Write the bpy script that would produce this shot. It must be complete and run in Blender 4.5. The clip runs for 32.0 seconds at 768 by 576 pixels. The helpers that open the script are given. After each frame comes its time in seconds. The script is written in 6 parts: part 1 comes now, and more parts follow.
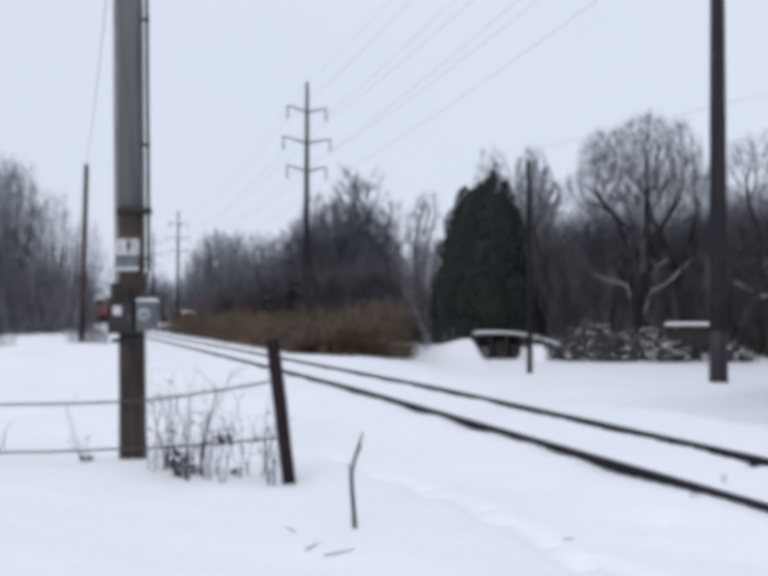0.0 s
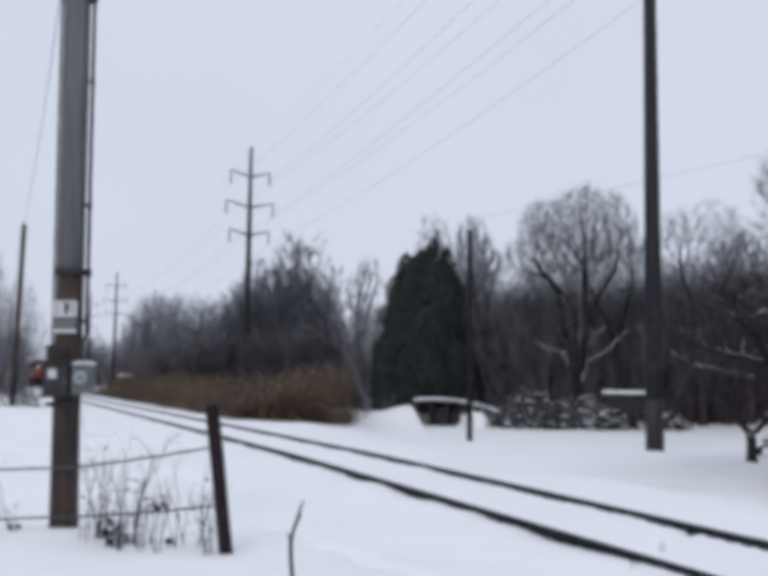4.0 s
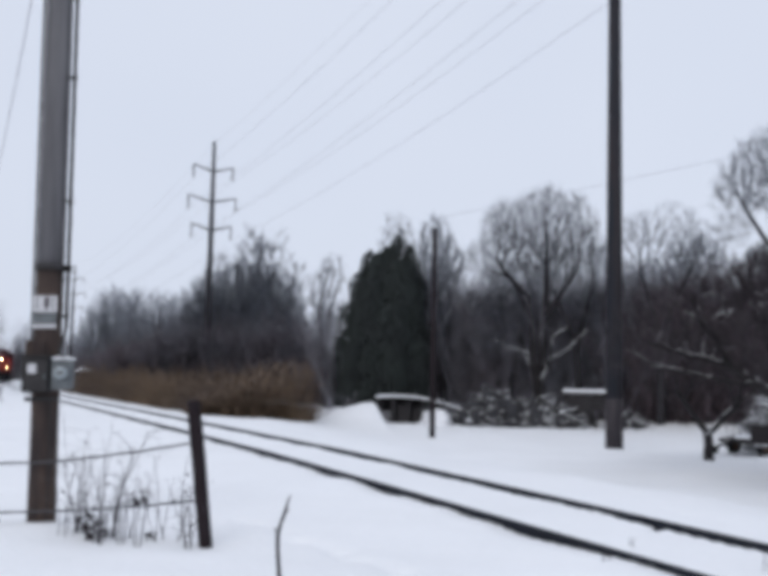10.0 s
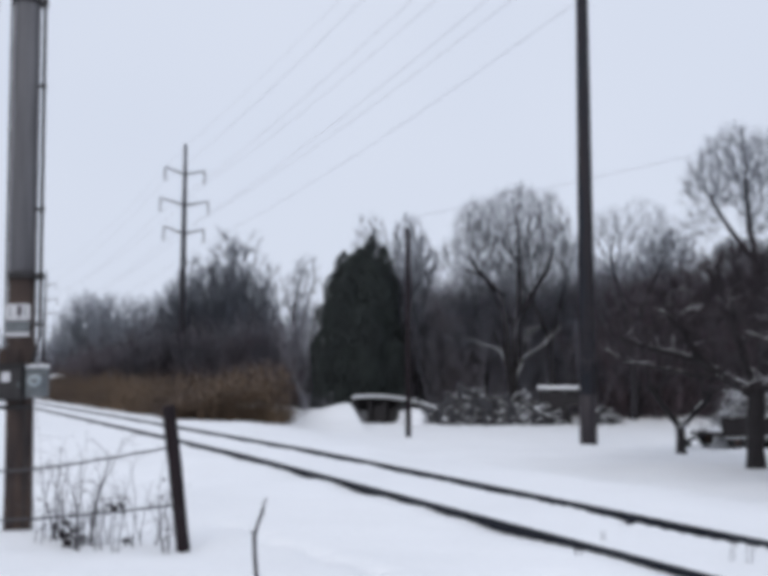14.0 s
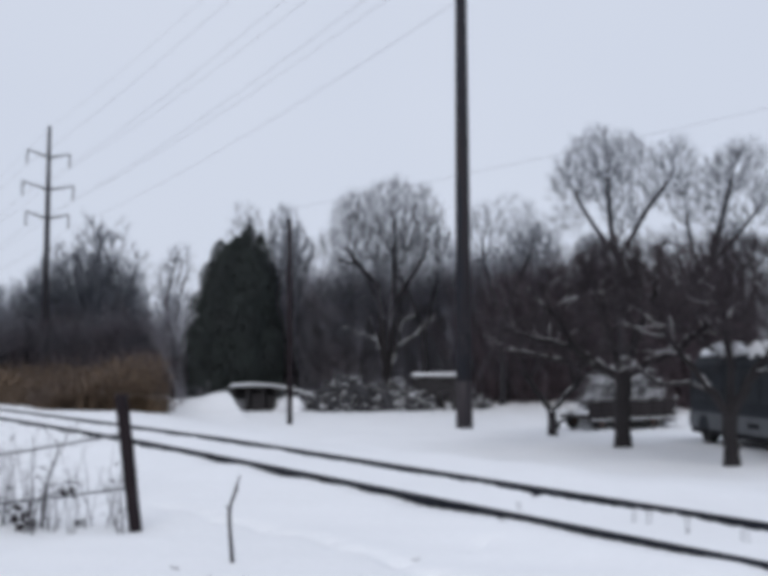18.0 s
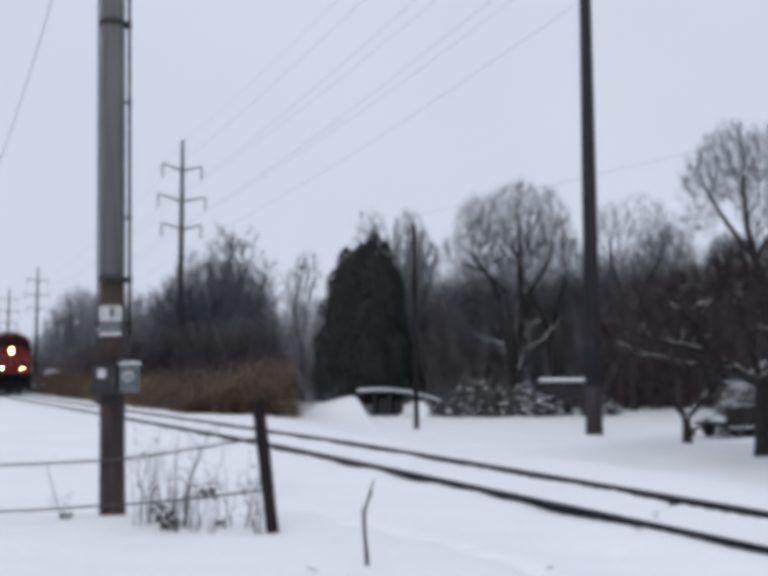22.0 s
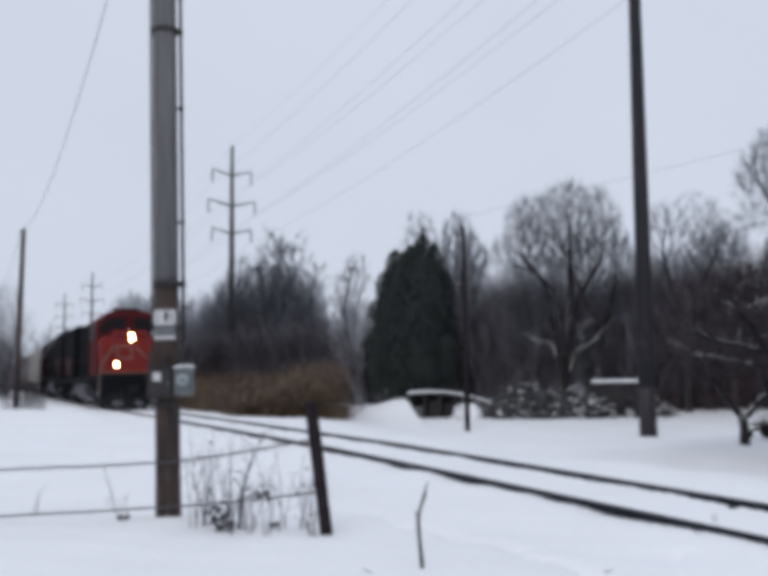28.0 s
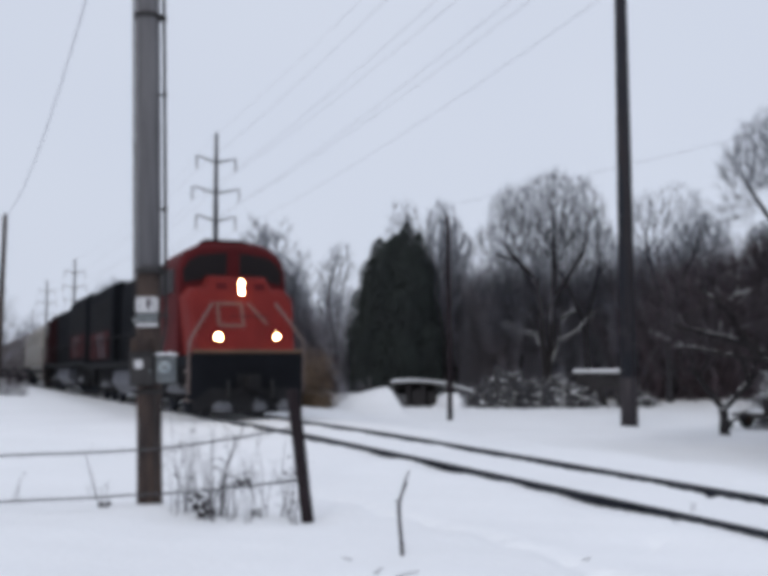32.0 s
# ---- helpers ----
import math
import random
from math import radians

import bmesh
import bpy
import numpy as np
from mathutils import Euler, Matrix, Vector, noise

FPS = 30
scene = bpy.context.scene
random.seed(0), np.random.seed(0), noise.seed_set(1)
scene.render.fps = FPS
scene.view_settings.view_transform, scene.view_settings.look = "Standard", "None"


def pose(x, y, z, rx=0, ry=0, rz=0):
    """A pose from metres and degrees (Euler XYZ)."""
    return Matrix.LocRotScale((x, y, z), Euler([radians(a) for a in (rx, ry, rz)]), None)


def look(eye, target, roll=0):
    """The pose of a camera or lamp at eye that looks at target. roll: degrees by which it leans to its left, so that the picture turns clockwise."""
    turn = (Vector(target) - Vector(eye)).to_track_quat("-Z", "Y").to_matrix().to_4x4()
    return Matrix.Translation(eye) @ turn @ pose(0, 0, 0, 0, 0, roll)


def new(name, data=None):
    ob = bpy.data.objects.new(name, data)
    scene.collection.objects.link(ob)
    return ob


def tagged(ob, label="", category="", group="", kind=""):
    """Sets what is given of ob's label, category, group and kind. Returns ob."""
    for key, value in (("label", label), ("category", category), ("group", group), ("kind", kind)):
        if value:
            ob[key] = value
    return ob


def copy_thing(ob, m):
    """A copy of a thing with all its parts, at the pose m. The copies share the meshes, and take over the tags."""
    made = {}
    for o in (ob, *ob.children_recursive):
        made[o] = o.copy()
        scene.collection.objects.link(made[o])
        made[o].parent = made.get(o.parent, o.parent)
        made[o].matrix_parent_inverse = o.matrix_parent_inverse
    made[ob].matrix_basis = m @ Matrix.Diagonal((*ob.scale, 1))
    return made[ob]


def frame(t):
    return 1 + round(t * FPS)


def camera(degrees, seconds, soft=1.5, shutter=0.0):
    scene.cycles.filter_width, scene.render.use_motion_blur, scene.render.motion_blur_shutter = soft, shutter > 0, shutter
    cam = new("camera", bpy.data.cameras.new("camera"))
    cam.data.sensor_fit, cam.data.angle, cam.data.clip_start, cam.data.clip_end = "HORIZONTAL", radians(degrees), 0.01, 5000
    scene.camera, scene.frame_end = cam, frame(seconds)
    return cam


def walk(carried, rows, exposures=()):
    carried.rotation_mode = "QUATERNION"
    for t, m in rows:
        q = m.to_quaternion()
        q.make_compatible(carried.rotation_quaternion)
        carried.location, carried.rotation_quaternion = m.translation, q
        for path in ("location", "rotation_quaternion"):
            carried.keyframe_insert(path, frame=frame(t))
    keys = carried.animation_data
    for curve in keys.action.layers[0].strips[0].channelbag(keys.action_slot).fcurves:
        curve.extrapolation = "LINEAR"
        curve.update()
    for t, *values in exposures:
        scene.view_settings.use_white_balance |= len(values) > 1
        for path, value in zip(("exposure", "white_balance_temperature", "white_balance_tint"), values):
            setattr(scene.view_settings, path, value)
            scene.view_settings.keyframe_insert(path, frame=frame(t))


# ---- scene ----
# camera: carried by hand beside the railway line, x, y, z, yaw, pitch, roll
WALK = [
    (0, 1.136, 0.876, 1.637, -0.05, 2.09, -0.07),
    (0.5, 1.124, 0.871, 1.639, 0.22, 2.22, -0.72),
    (1, 1.111, 0.870, 1.643, 0.62, 3.25, -0.71),
    (1.5, 1.106, 0.871, 1.648, 0.51, 3.90, -0.65),
    (2, 1.113, 0.866, 1.651, -0.41, 4.89, -0.88),
    (2.5, 1.117, 0.856, 1.652, -3.49, 6.18, -0.87),
    (4.5, 1.119, 0.869, 1.637, -3.66, 6.02, -0.55),
    (5, 1.117, 0.865, 1.639, -3.16, 5.81, -0.63),
    (5.5, 1.092, 0.852, 1.639, -3.47, 5.55, -0.58),
    (6, 1.050, 0.798, 1.628, -4.33, 4.67, -0.92),
    (6.5, 0.999, 0.748, 1.631, -5.39, 3.90, -1.29),
    (7, 0.944, 0.723, 1.628, -5.15, 3.91, -0.79),
    (7.5, 0.937, 0.717, 1.636, -5.22, 5.16, -0.90),
    (8, 0.931, 0.713, 1.643, -6.31, 5.89, -1.47),
    (8.5, 0.925, 0.716, 1.644, -7.01, 6.10, -2.23),
    (9, 0.918, 0.717, 1.641, -6.66, 6.12, -2.43),
    (9.5, 0.914, 0.722, 1.643, -6.15, 6.20, -1.99),
    (10, 0.917, 0.719, 1.645, -6.19, 5.95, -1.05),
    (10.5, 0.923, 0.712, 1.649, -6.76, 5.47, 0.04),
    (11, 0.928, 0.710, 1.649, -7.25, 5.13, 0.38),
    (11.5, 0.931, 0.716, 1.645, -7.37, 4.82, 0.51),
    (12, 0.923, 0.707, 1.644, -7.51, 4.79, 0.37),
    (12.5, 0.926, 0.704, 1.652, -7.59, 5.05, 0.28),
    (13, 0.934, 0.692, 1.655, -7.63, 5.53, 0.27),
    (13.5, 0.933, 0.665, 1.657, -7.48, 5.97, 0.16),
    (15.5, 0.713, 0.324, 1.645, -11.89, 5.49, -0.10),
    (16, 0.493, 0.221, 1.643, -15.50, 4.46, 0.56),
    (16.5, 0.330, 0.123, 1.644, -17.47, 4.88, 0.21),
    (17, 0.184, 0.052, 1.650, -17.98, 6.17, 0.09),
    (17.5, 0.098, 0.016, 1.659, -17.36, 6.54, 0.32),
    (18, 0.064, -0.009, 1.658, -15.93, 5.19, 0.52),
    (18.5, 0.045, -0.025, 1.659, -13.98, 4.26, 0.77),
    (19, 0.037, -0.035, 1.661, -12.44, 3.96, 0.66),
    (19.5, 0.026, -0.046, 1.661, -11.42, 4.02, 0.57),
    (20, 0.024, -0.040, 1.665, -10.86, 4.55, 0.36),
    (20.5, 0.016, -0.042, 1.664, -10.25, 5.08, 0.18),
    (21, 0.013, -0.037, 1.664, -9.63, 5.22, 0.24),
    (21.5, 0.007, -0.036, 1.665, -8.96, 5.30, 0.35),
    (22, 0.005, -0.038, 1.664, -8.35, 5.56, 0.46),
    (22.5, 0.005, -0.035, 1.662, -8.01, 5.74, 0.48),
    (23, 0.005, -0.025, 1.665, -8.12, 5.83, 0.53),
    (23.5, 0.009, -0.019, 1.664, -7.80, 5.73, 0.95),
    (24, 0.005, -0.020, 1.662, -7.40, 5.48, 1.13),
    (24.5, -0.002, -0.018, 1.663, -7.05, 5.66, 1.04),
    (25, -0.005, -0.017, 1.662, -6.57, 5.69, 1.11),
    (25.5, -0.004, -0.016, 1.659, -6.00, 5.40, 1.36),
    (26, -0.000, -0.000, 1.656, -5.60, 5.11, 1.34),
    (26.5, -0.006, -0.015, 1.662, -5.34, 5.17, 1.49),
    (28.5, -0.018, -0.021, 1.660, -5.32, 5.86, 0.46),
    (29, -0.014, -0.029, 1.665, -5.33, 5.89, 0.31),
    (29.5, -0.011, -0.036, 1.665, -5.52, 5.80, 0.25),
    (30, -0.010, -0.032, 1.665, -5.66, 5.79, 0.22),
    (30.5, -0.010, -0.038, 1.664, -5.62, 5.55, 0.37),
    (31, -0.010, -0.036, 1.667, -5.75, 5.35, 0.35),
    (31.5, -0.008, -0.035, 1.664, -6.04, 5.22, 0.29),
    (32, -0.005, -0.031, 1.662, -6.33, 5.03, 0.41),
]
cam = camera(44.5, 32.0, soft=6.6)
walk(cam, [(t, pose(x, y, z, 90 + pitch, roll, yaw)) for t, x, y, z, yaw, pitch, roll in WALK],
     exposures=[(0, 0.05), (2.0, 0.1), (4.5, -0.1), (6.5, -0.12), (9.0, 0.0), (13.0, 0.02), (16.0, -0.08), (20, -0.1), (26, -0.1), (32, -0.1)])

# ---- light: an even overcast winter sky, soft sun behind the clouds ----
world = bpy.data.worlds.new("overcast_sky")
scene.world = world
world.use_nodes = True
wn, wl = world.node_tree.nodes, world.node_tree.links
wn.clear()
sky = wn.new("ShaderNodeTexSky")
sky.sky_type = "NISHITA"
sky.sun_disc = False
sky.sun_elevation, sky.sun_rotation = radians(28), radians(215)
sky.air_density, sky.dust_density, sky.ozone_density = 1.0, 6.0, 1.0
sky_dim = wn.new("ShaderNodeVectorMath")
sky_dim.operation = "SCALE"
sky_dim.inputs["Scale"].default_value = 0.1
cloud = wn.new("ShaderNodeTexNoise")
cloud.inputs["Scale"].default_value = 1.6
cloud.inputs["Detail"].default_value = 3
ramp = wn.new("ShaderNodeValToRGB")
ramp.color_ramp.elements[0].position, ramp.color_ramp.elements[0].color = 0.3, (0.675, 0.735, 0.87, 1)
ramp.color_ramp.elements[1].position, ramp.color_ramp.elements[1].color = 0.7, (0.725, 0.78, 0.905, 1)
mixer = wn.new("ShaderNodeMix")
mixer.data_type = "RGBA"
mixer.inputs["Factor"].default_value = 0.93
coords = wn.new("ShaderNodeTexCoord")
back = wn.new("ShaderNodeBackground")
back.inputs["Strength"].default_value = 1.0
outw = wn.new("ShaderNodeOutputWorld")
wl.new(coords.outputs["Generated"], cloud.inputs["Vector"])
wl.new(cloud.outputs["Fac"], ramp.inputs["Fac"])
wl.new(sky.outputs["Color"], sky_dim.inputs[0])
wl.new(sky_dim.outputs["Vector"], mixer.inputs["A"])
wl.new(ramp.outputs["Color"], mixer.inputs["B"])
wl.new(mixer.outputs["Result"], back.inputs["Color"])
wl.new(back.outputs["Background"], outw.inputs["Surface"])
sun_data = bpy.data.lights.new("sun", "SUN")
sun_data.energy, sun_data.angle, sun_data.color = 0.68, radians(40), (1.0, 0.97, 0.93)
sun = new("sun", sun_data)
sun.matrix_world = look((-30, -40, 60), (0, 20, 0))


# ---- materials ----
def mat(name, colour, rough=0.8, vary=0.25, scale=6.0, fine=60.0, bump=0.15, metal=0.0, second=None, stretch=(1, 1, 1), emit=0.0, per_object=0.0, dist=0.02, spec=0.5):
    """A surface with mottling at two scales, fine relief and its own gloss."""
    m = bpy.data.materials.new(name)
    m.use_nodes = True
    n, l = m.node_tree.nodes, m.node_tree.links
    b = n["Principled BSDF"]
    b.inputs["Roughness"].default_value, b.inputs["Metallic"].default_value = rough, metal
    b.inputs["Specular IOR Level"].default_value = spec
    if emit:
        b.inputs["Base Color"].default_value = (*colour, 1)
        b.inputs["Emission Color"].default_value = (*colour, 1)
        b.inputs["Emission Strength"].default_value = emit
        return m
    tc, mp = n.new("ShaderNodeTexCoord"), n.new("ShaderNodeMapping")
    mp.inputs["Scale"].default_value = stretch
    l.new(tc.outputs["Object"], mp.inputs["Vector"])
    big, small = n.new("ShaderNodeTexNoise"), n.new("ShaderNodeTexNoise")
    big.inputs["Scale"].default_value, big.inputs["Detail"].default_value = scale, 4
    small.inputs["Scale"].default_value, small.inputs["Detail"].default_value = fine, 3
    for t in (big, small):
        l.new(mp.outputs["Vector"], t.inputs["Vector"])
    mix = n.new("ShaderNodeMix")
    mix.data_type = "RGBA"
    other = second or tuple(c * (1 - vary) for c in colour)
    mix.inputs["A"].default_value = (*other, 1)
    mix.inputs["B"].default_value = (*colour, 1)
    mr = n.new("ShaderNodeMapRange")
    mr.inputs["From Min"].default_value, mr.inputs["From Max"].default_value = 0.32, 0.68
    l.new(big.outputs["Fac"], mr.inputs["Value"])
    l.new(mr.outputs["Result"], mix.inputs["Factor"])
    hsv = n.new("ShaderNodeHueSaturation")
    l.new(mix.outputs["Result"], hsv.inputs["Color"])
    vr = n.new("ShaderNodeMapRange")
    vr.inputs["To Min"].default_value, vr.inputs["To Max"].default_value = 1 - vary * 0.5, 1 + vary * 0.5
    l.new(small.outputs["Fac"], vr.inputs["Value"])
    if per_object:
        oi, add = n.new("ShaderNodeObjectInfo"), n.new("ShaderNodeMath")
        om = n.new("ShaderNodeMapRange")
        om.inputs["To Min"].default_value, om.inputs["To Max"].default_value = -per_object, per_object
        l.new(oi.outputs["Random"], om.inputs["Value"])
        l.new(om.outputs["Result"], add.inputs[0])
        l.new(vr.outputs["Result"], add.inputs[1])
        l.new(add.outputs["Value"], hsv.inputs["Value"])
    else:
        l.new(vr.outputs["Result"], hsv.inputs["Value"])
    l.new(hsv.outputs["Color"], b.inputs["Base Color"])
    if bump:
        bp = n.new("ShaderNodeBump")
        bp.inputs["Strength"].default_value, bp.inputs["Distance"].default_value = bump, dist
        l.new(small.outputs["Fac"], bp.inputs["Height"])
        l.new(bp.outputs["Normal"], b.inputs["Normal"])
    return m


SNOW = mat("snow", (0.90, 0.91, 0.93), 0.75, 0.05, 0.35, 7.0, 0.4, dist=0.04)
SNOW_CAP = mat("settled_snow", (0.86, 0.87, 0.90), 0.8, 0.05, 2.0, 25.0, 0.3)
STEEL = mat("rail_steel", (0.016, 0.019, 0.028), 0.85, 0.4, 3.0, 60.0, 0.1, spec=0.2)
RUST = mat("rusty_steel", (0.10, 0.055, 0.04), 0.8, 0.4, 5.0, 60.0, 0.2, 0.2)
POLE_GREY = mat("weathered_pole_wood", (0.165, 0.162, 0.17), 0.85, 0.4, 1.6, 40.0, 0.4, second=(0.085, 0.082, 0.09), stretch=(6, 6, 0.35))
POLE_BROWN = mat("brown_pole_wood", (0.086, 0.061, 0.051), 0.9, 0.5, 1.8, 40.0, 0.4, second=(0.027, 0.023, 0.024), stretch=(3, 3, 0.7), spec=0.2)
POST_WOOD = mat("dark_post_wood", (0.027, 0.020, 0.023), 0.9, 0.4, 4.0, 50.0, 0.4, stretch=(6, 6, 0.5), spec=0.15)
TRANS_POLE = mat("transmission_pole", (0.026, 0.030, 0.038), 0.95, 0.3, 1.2, 20.0, 0.2, stretch=(4, 4, 0.3), second=(0.040, 0.034, 0.036), spec=0.1)
TRANS_FOOT = mat("pylon_foot", (0.065, 0.058, 0.062), 0.95, 0.3, 1.2, 20.0, 0.2, stretch=(4, 4, 0.3), second=(0.028, 0.026, 0.031), spec=0.1)
PYLON = mat("pylon_steel", (0.06, 0.065, 0.085), 0.6, 0.2, 2.0, 20.0, 0.05, 0.3)
WIRE = mat("conductor", (0.24, 0.24, 0.29), 0.5, 0.1, 2.0, 20.0, 0.0, 0.6)
FENCE_WIRE = mat("fence_wire", (0.10, 0.10, 0.11), 0.6, 0.2, 2.0, 40.0, 0.0, 0.6)
GALV = mat("galvanised_metal", (0.36, 0.38, 0.40), 0.5, 0.2, 5.0, 40.0, 0.08, 0.5)
BOX_GREY = mat("painted_box_grey", (0.042, 0.040, 0.041), 0.7, 0.3, 8.0, 60.0, 0.08, spec=0.2)
BOX_PALE = mat("meter_box_pale", (0.135, 0.15, 0.16), 0.6, 0.4, 8.0, 60.0, 0.08)
SIGN_WHITE = mat("sign_white", (0.55, 0.55, 0.57), 0.6, 0.12, 12.0, 80.0, 0.03)
SIGN_DARK = mat("sign_ink", (0.07, 0.06, 0.07), 0.6, 0.1, 12.0, 80.0, 0.0)
GLASS = mat("meter_glass", (0.30, 0.34, 0.36), 0.12, 0.1, 8.0, 50.0, 0.0)
BARK = mat("bark", (0.031, 0.029, 0.034), 0.95, 0.35, 4.0, 40.0, 0.5, per_object=0.15)
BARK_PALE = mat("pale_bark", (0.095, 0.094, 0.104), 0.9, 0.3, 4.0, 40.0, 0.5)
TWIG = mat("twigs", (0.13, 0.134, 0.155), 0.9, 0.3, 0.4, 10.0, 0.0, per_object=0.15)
# paler bluish grey, haze of the middle distance put into the twig colour
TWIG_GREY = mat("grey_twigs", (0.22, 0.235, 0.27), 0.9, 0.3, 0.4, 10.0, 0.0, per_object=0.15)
TWIG_RED = mat("reddish_twigs", (0.125, 0.095, 0.108), 0.9, 0.3, 0.5, 10.0, 0.0)
TWIG_DARK = mat("dark_orchard_twigs", (0.052, 0.041, 0.047), 0.9, 0.3, 0.5, 10.0, 0.0)
BARK_DARK = mat("dark_orchard_bark", (0.022, 0.019, 0.021), 0.95, 0.35, 4.0, 40.0, 0.5)
# haze over the far wood, painted into bark and twigs as a paler colour
BARK_FAR = mat("haze_tinted_bark", (0.22, 0.23, 0.26), 0.9, 0.3, 2.0, 20.0, 0.3)
TWIG_FAR = mat("haze_tinted_twigs", (0.28, 0.30, 0.34), 0.9, 0.25, 0.2, 6.0, 0.0)
BRUSH = mat("brush", (0.295, 0.297, 0.335), 0.95, 0.3, 0.25, 5.0, 0.0, second=(0.25, 0.232, 0.258))
# bluish grey lift paints in the haze over the farther brush
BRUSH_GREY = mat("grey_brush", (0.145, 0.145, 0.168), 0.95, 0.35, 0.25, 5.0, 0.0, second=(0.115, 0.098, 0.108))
BRUSH_BROWN = mat("brown_brush", (0.105, 0.085, 0.092), 0.95, 0.35, 0.25, 5.0, 0.0, second=(0.080, 0.070, 0.080))
NEEDLE = mat("evergreen_foliage", (0.046, 0.055, 0.052), 0.9, 0.25, 0.5, 5.0, 0.0, second=(0.039, 0.043, 0.044), spec=0.15)
REED = mat("dry_reeds", (0.20, 0.135, 0.082), 0.9, 0.4, 0.16, 6.0, 0.0, second=(0.10, 0.072, 0.058))
WEED = mat("dead_weeds", (0.105, 0.10, 0.11), 0.9, 0.3, 3.0, 30.0, 0.0)
RED_DARK = mat("very_dark_red_paint", (0.026, 0.009, 0.011), 0.85, 0.4, 1.0, 14.0, 0.03, spec=0.15)
RED_DULL = mat("dull_red_paint", (0.050, 0.009, 0.011), 0.85, 0.4, 1.0, 14.0, 0.03, spec=0.15)
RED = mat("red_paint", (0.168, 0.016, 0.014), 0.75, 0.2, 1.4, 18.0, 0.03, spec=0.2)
# darker red than the nose, for the cab and number boards
RED_DIM = mat("darker_red_paint", (0.085, 0.010, 0.012), 0.8, 0.3, 1.2, 14.0, 0.03, spec=0.15)
BLACK = mat("black_paint", (0.010, 0.011, 0.014), 0.85, 0.3, 1.2, 18.0, 0.03, spec=0.06)
GRIME = mat("running_gear_grime", (0.017, 0.017, 0.019), 0.9, 0.4, 2.0, 25.0, 0.1, spec=0.15)
WINDOW = mat("dark_glass", (0.012, 0.009, 0.010), 0.3, 0.1, 2.0, 20.0, 0.0, spec=0.12)
STRIPE = mat("off_white_paint", (0.165, 0.072, 0.058), 0.6, 0.15, 3.0, 30.0, 0.0)
HANDRAIL = mat("handrail_paint", (0.16, 0.12, 0.11), 0.5, 0.2, 4.0, 30.0, 0.0)
TANK = mat("fuel_tank_frost", (0.09, 0.094, 0.115), 0.6, 0.3, 1.5, 20.0, 0.05)
YELLOW = mat("yellow_sill", (0.12, 0.07, 0.04), 0.6, 0.2, 4.0, 30.0, 0.0)
CREAM = mat("cream_wagon_paint", (0.36, 0.34, 0.31), 0.7, 0.18, 0.8, 12.0, 0.05, second=(0.31, 0.29, 0.265))
DIRTY_SNOW = mat("grimy_snow", (0.11, 0.113, 0.128), 0.85, 0.3, 3.0, 25.0, 0.3)
GREY_WAGON = mat("grey_wagon_paint", (0.13, 0.115, 0.12), 0.6, 0.2, 0.8, 12.0, 0.05)
LAMP = mat("headlight_lens", (1.0, 0.72, 0.30), emit=125.0)
LAMP_RIM = mat("lamp_rim", (0.2, 0.18, 0.16), 0.4, 0.1, 5.0, 30.0, 0.0, 0.8)
BUS_GREEN = mat("bus_upper_panel", (0.030, 0.034, 0.041), 0.7, 0.25, 1.5, 20.0, 0.03, spec=0.2)
BUS_GLASS = mat("frosted_bus_glass", (0.026, 0.030, 0.037), 0.45, 0.25, 1.5, 20.0, 0.0, spec=0.2)
BUS_WHITE = mat("bus_lower_panel", (0.125, 0.132, 0.142), 0.7, 0.25, 2.0, 20.0, 0.03)
TYRE = mat("tyre_rubber", (0.02, 0.02, 0.021), 0.85, 0.3, 6.0, 60.0, 0.1)
RED_BROWN = mat("old_red_wagon", (0.014, 0.009, 0.010), 0.8, 0.35, 3.0, 30.0, 0.1)
JUNK = mat("old_boards", (0.032, 0.029, 0.031), 0.9, 0.4, 3.0, 30.0, 0.3)
JUNK_GREY = mat("grey_boards", (0.17, 0.17, 0.18), 0.9, 0.35, 3.0, 30.0, 0.3)
STONE = mat("field_stone", (0.045, 0.045, 0.051), 0.9, 0.35, 3.0, 30.0, 0.4)


# ---- mesh helpers ----
# The land and what stands on it are laid out in paces of 0.8 m about the camera's usual stand; the railway is in metres.
K, EYE = 0.8, 1.65
PLAN = Matrix.Translation((0, 0, EYE)) @ Matrix.Scale(K, 4) @ Matrix.Translation((0, 0, -EYE))


def link_mesh(name, me, material, parent=None, label="", smooth=False, m=PLAN):
    if material is not None:
        me.materials.append(material)
    if smooth:
        me.polygons.foreach_set("use_smooth", [True] * len(me.polygons))
    ob = new(name, me)
    if parent is not None:
        ob.parent = parent
    else:
        ob.matrix_world = m
    if label:
        ob["label"] = label
    return ob


def part(name, bm, material, parent=None, label="", smooth=False, m=PLAN):
    """One mesh object out of a bmesh, under a thing or a part."""
    me = bpy.data.meshes.new(name)
    bm.normal_update()
    bm.to_mesh(me)
    bm.free()
    return link_mesh(name, me, material, parent, label, smooth, m)


def thing(name, m, label, category, group="", kind="", paces=True):
    ob = new(name)
    ob.empty_display_size = 0.2
    ob.matrix_world = PLAN @ m if paces else m
    return tagged(ob, label, category, group, kind)


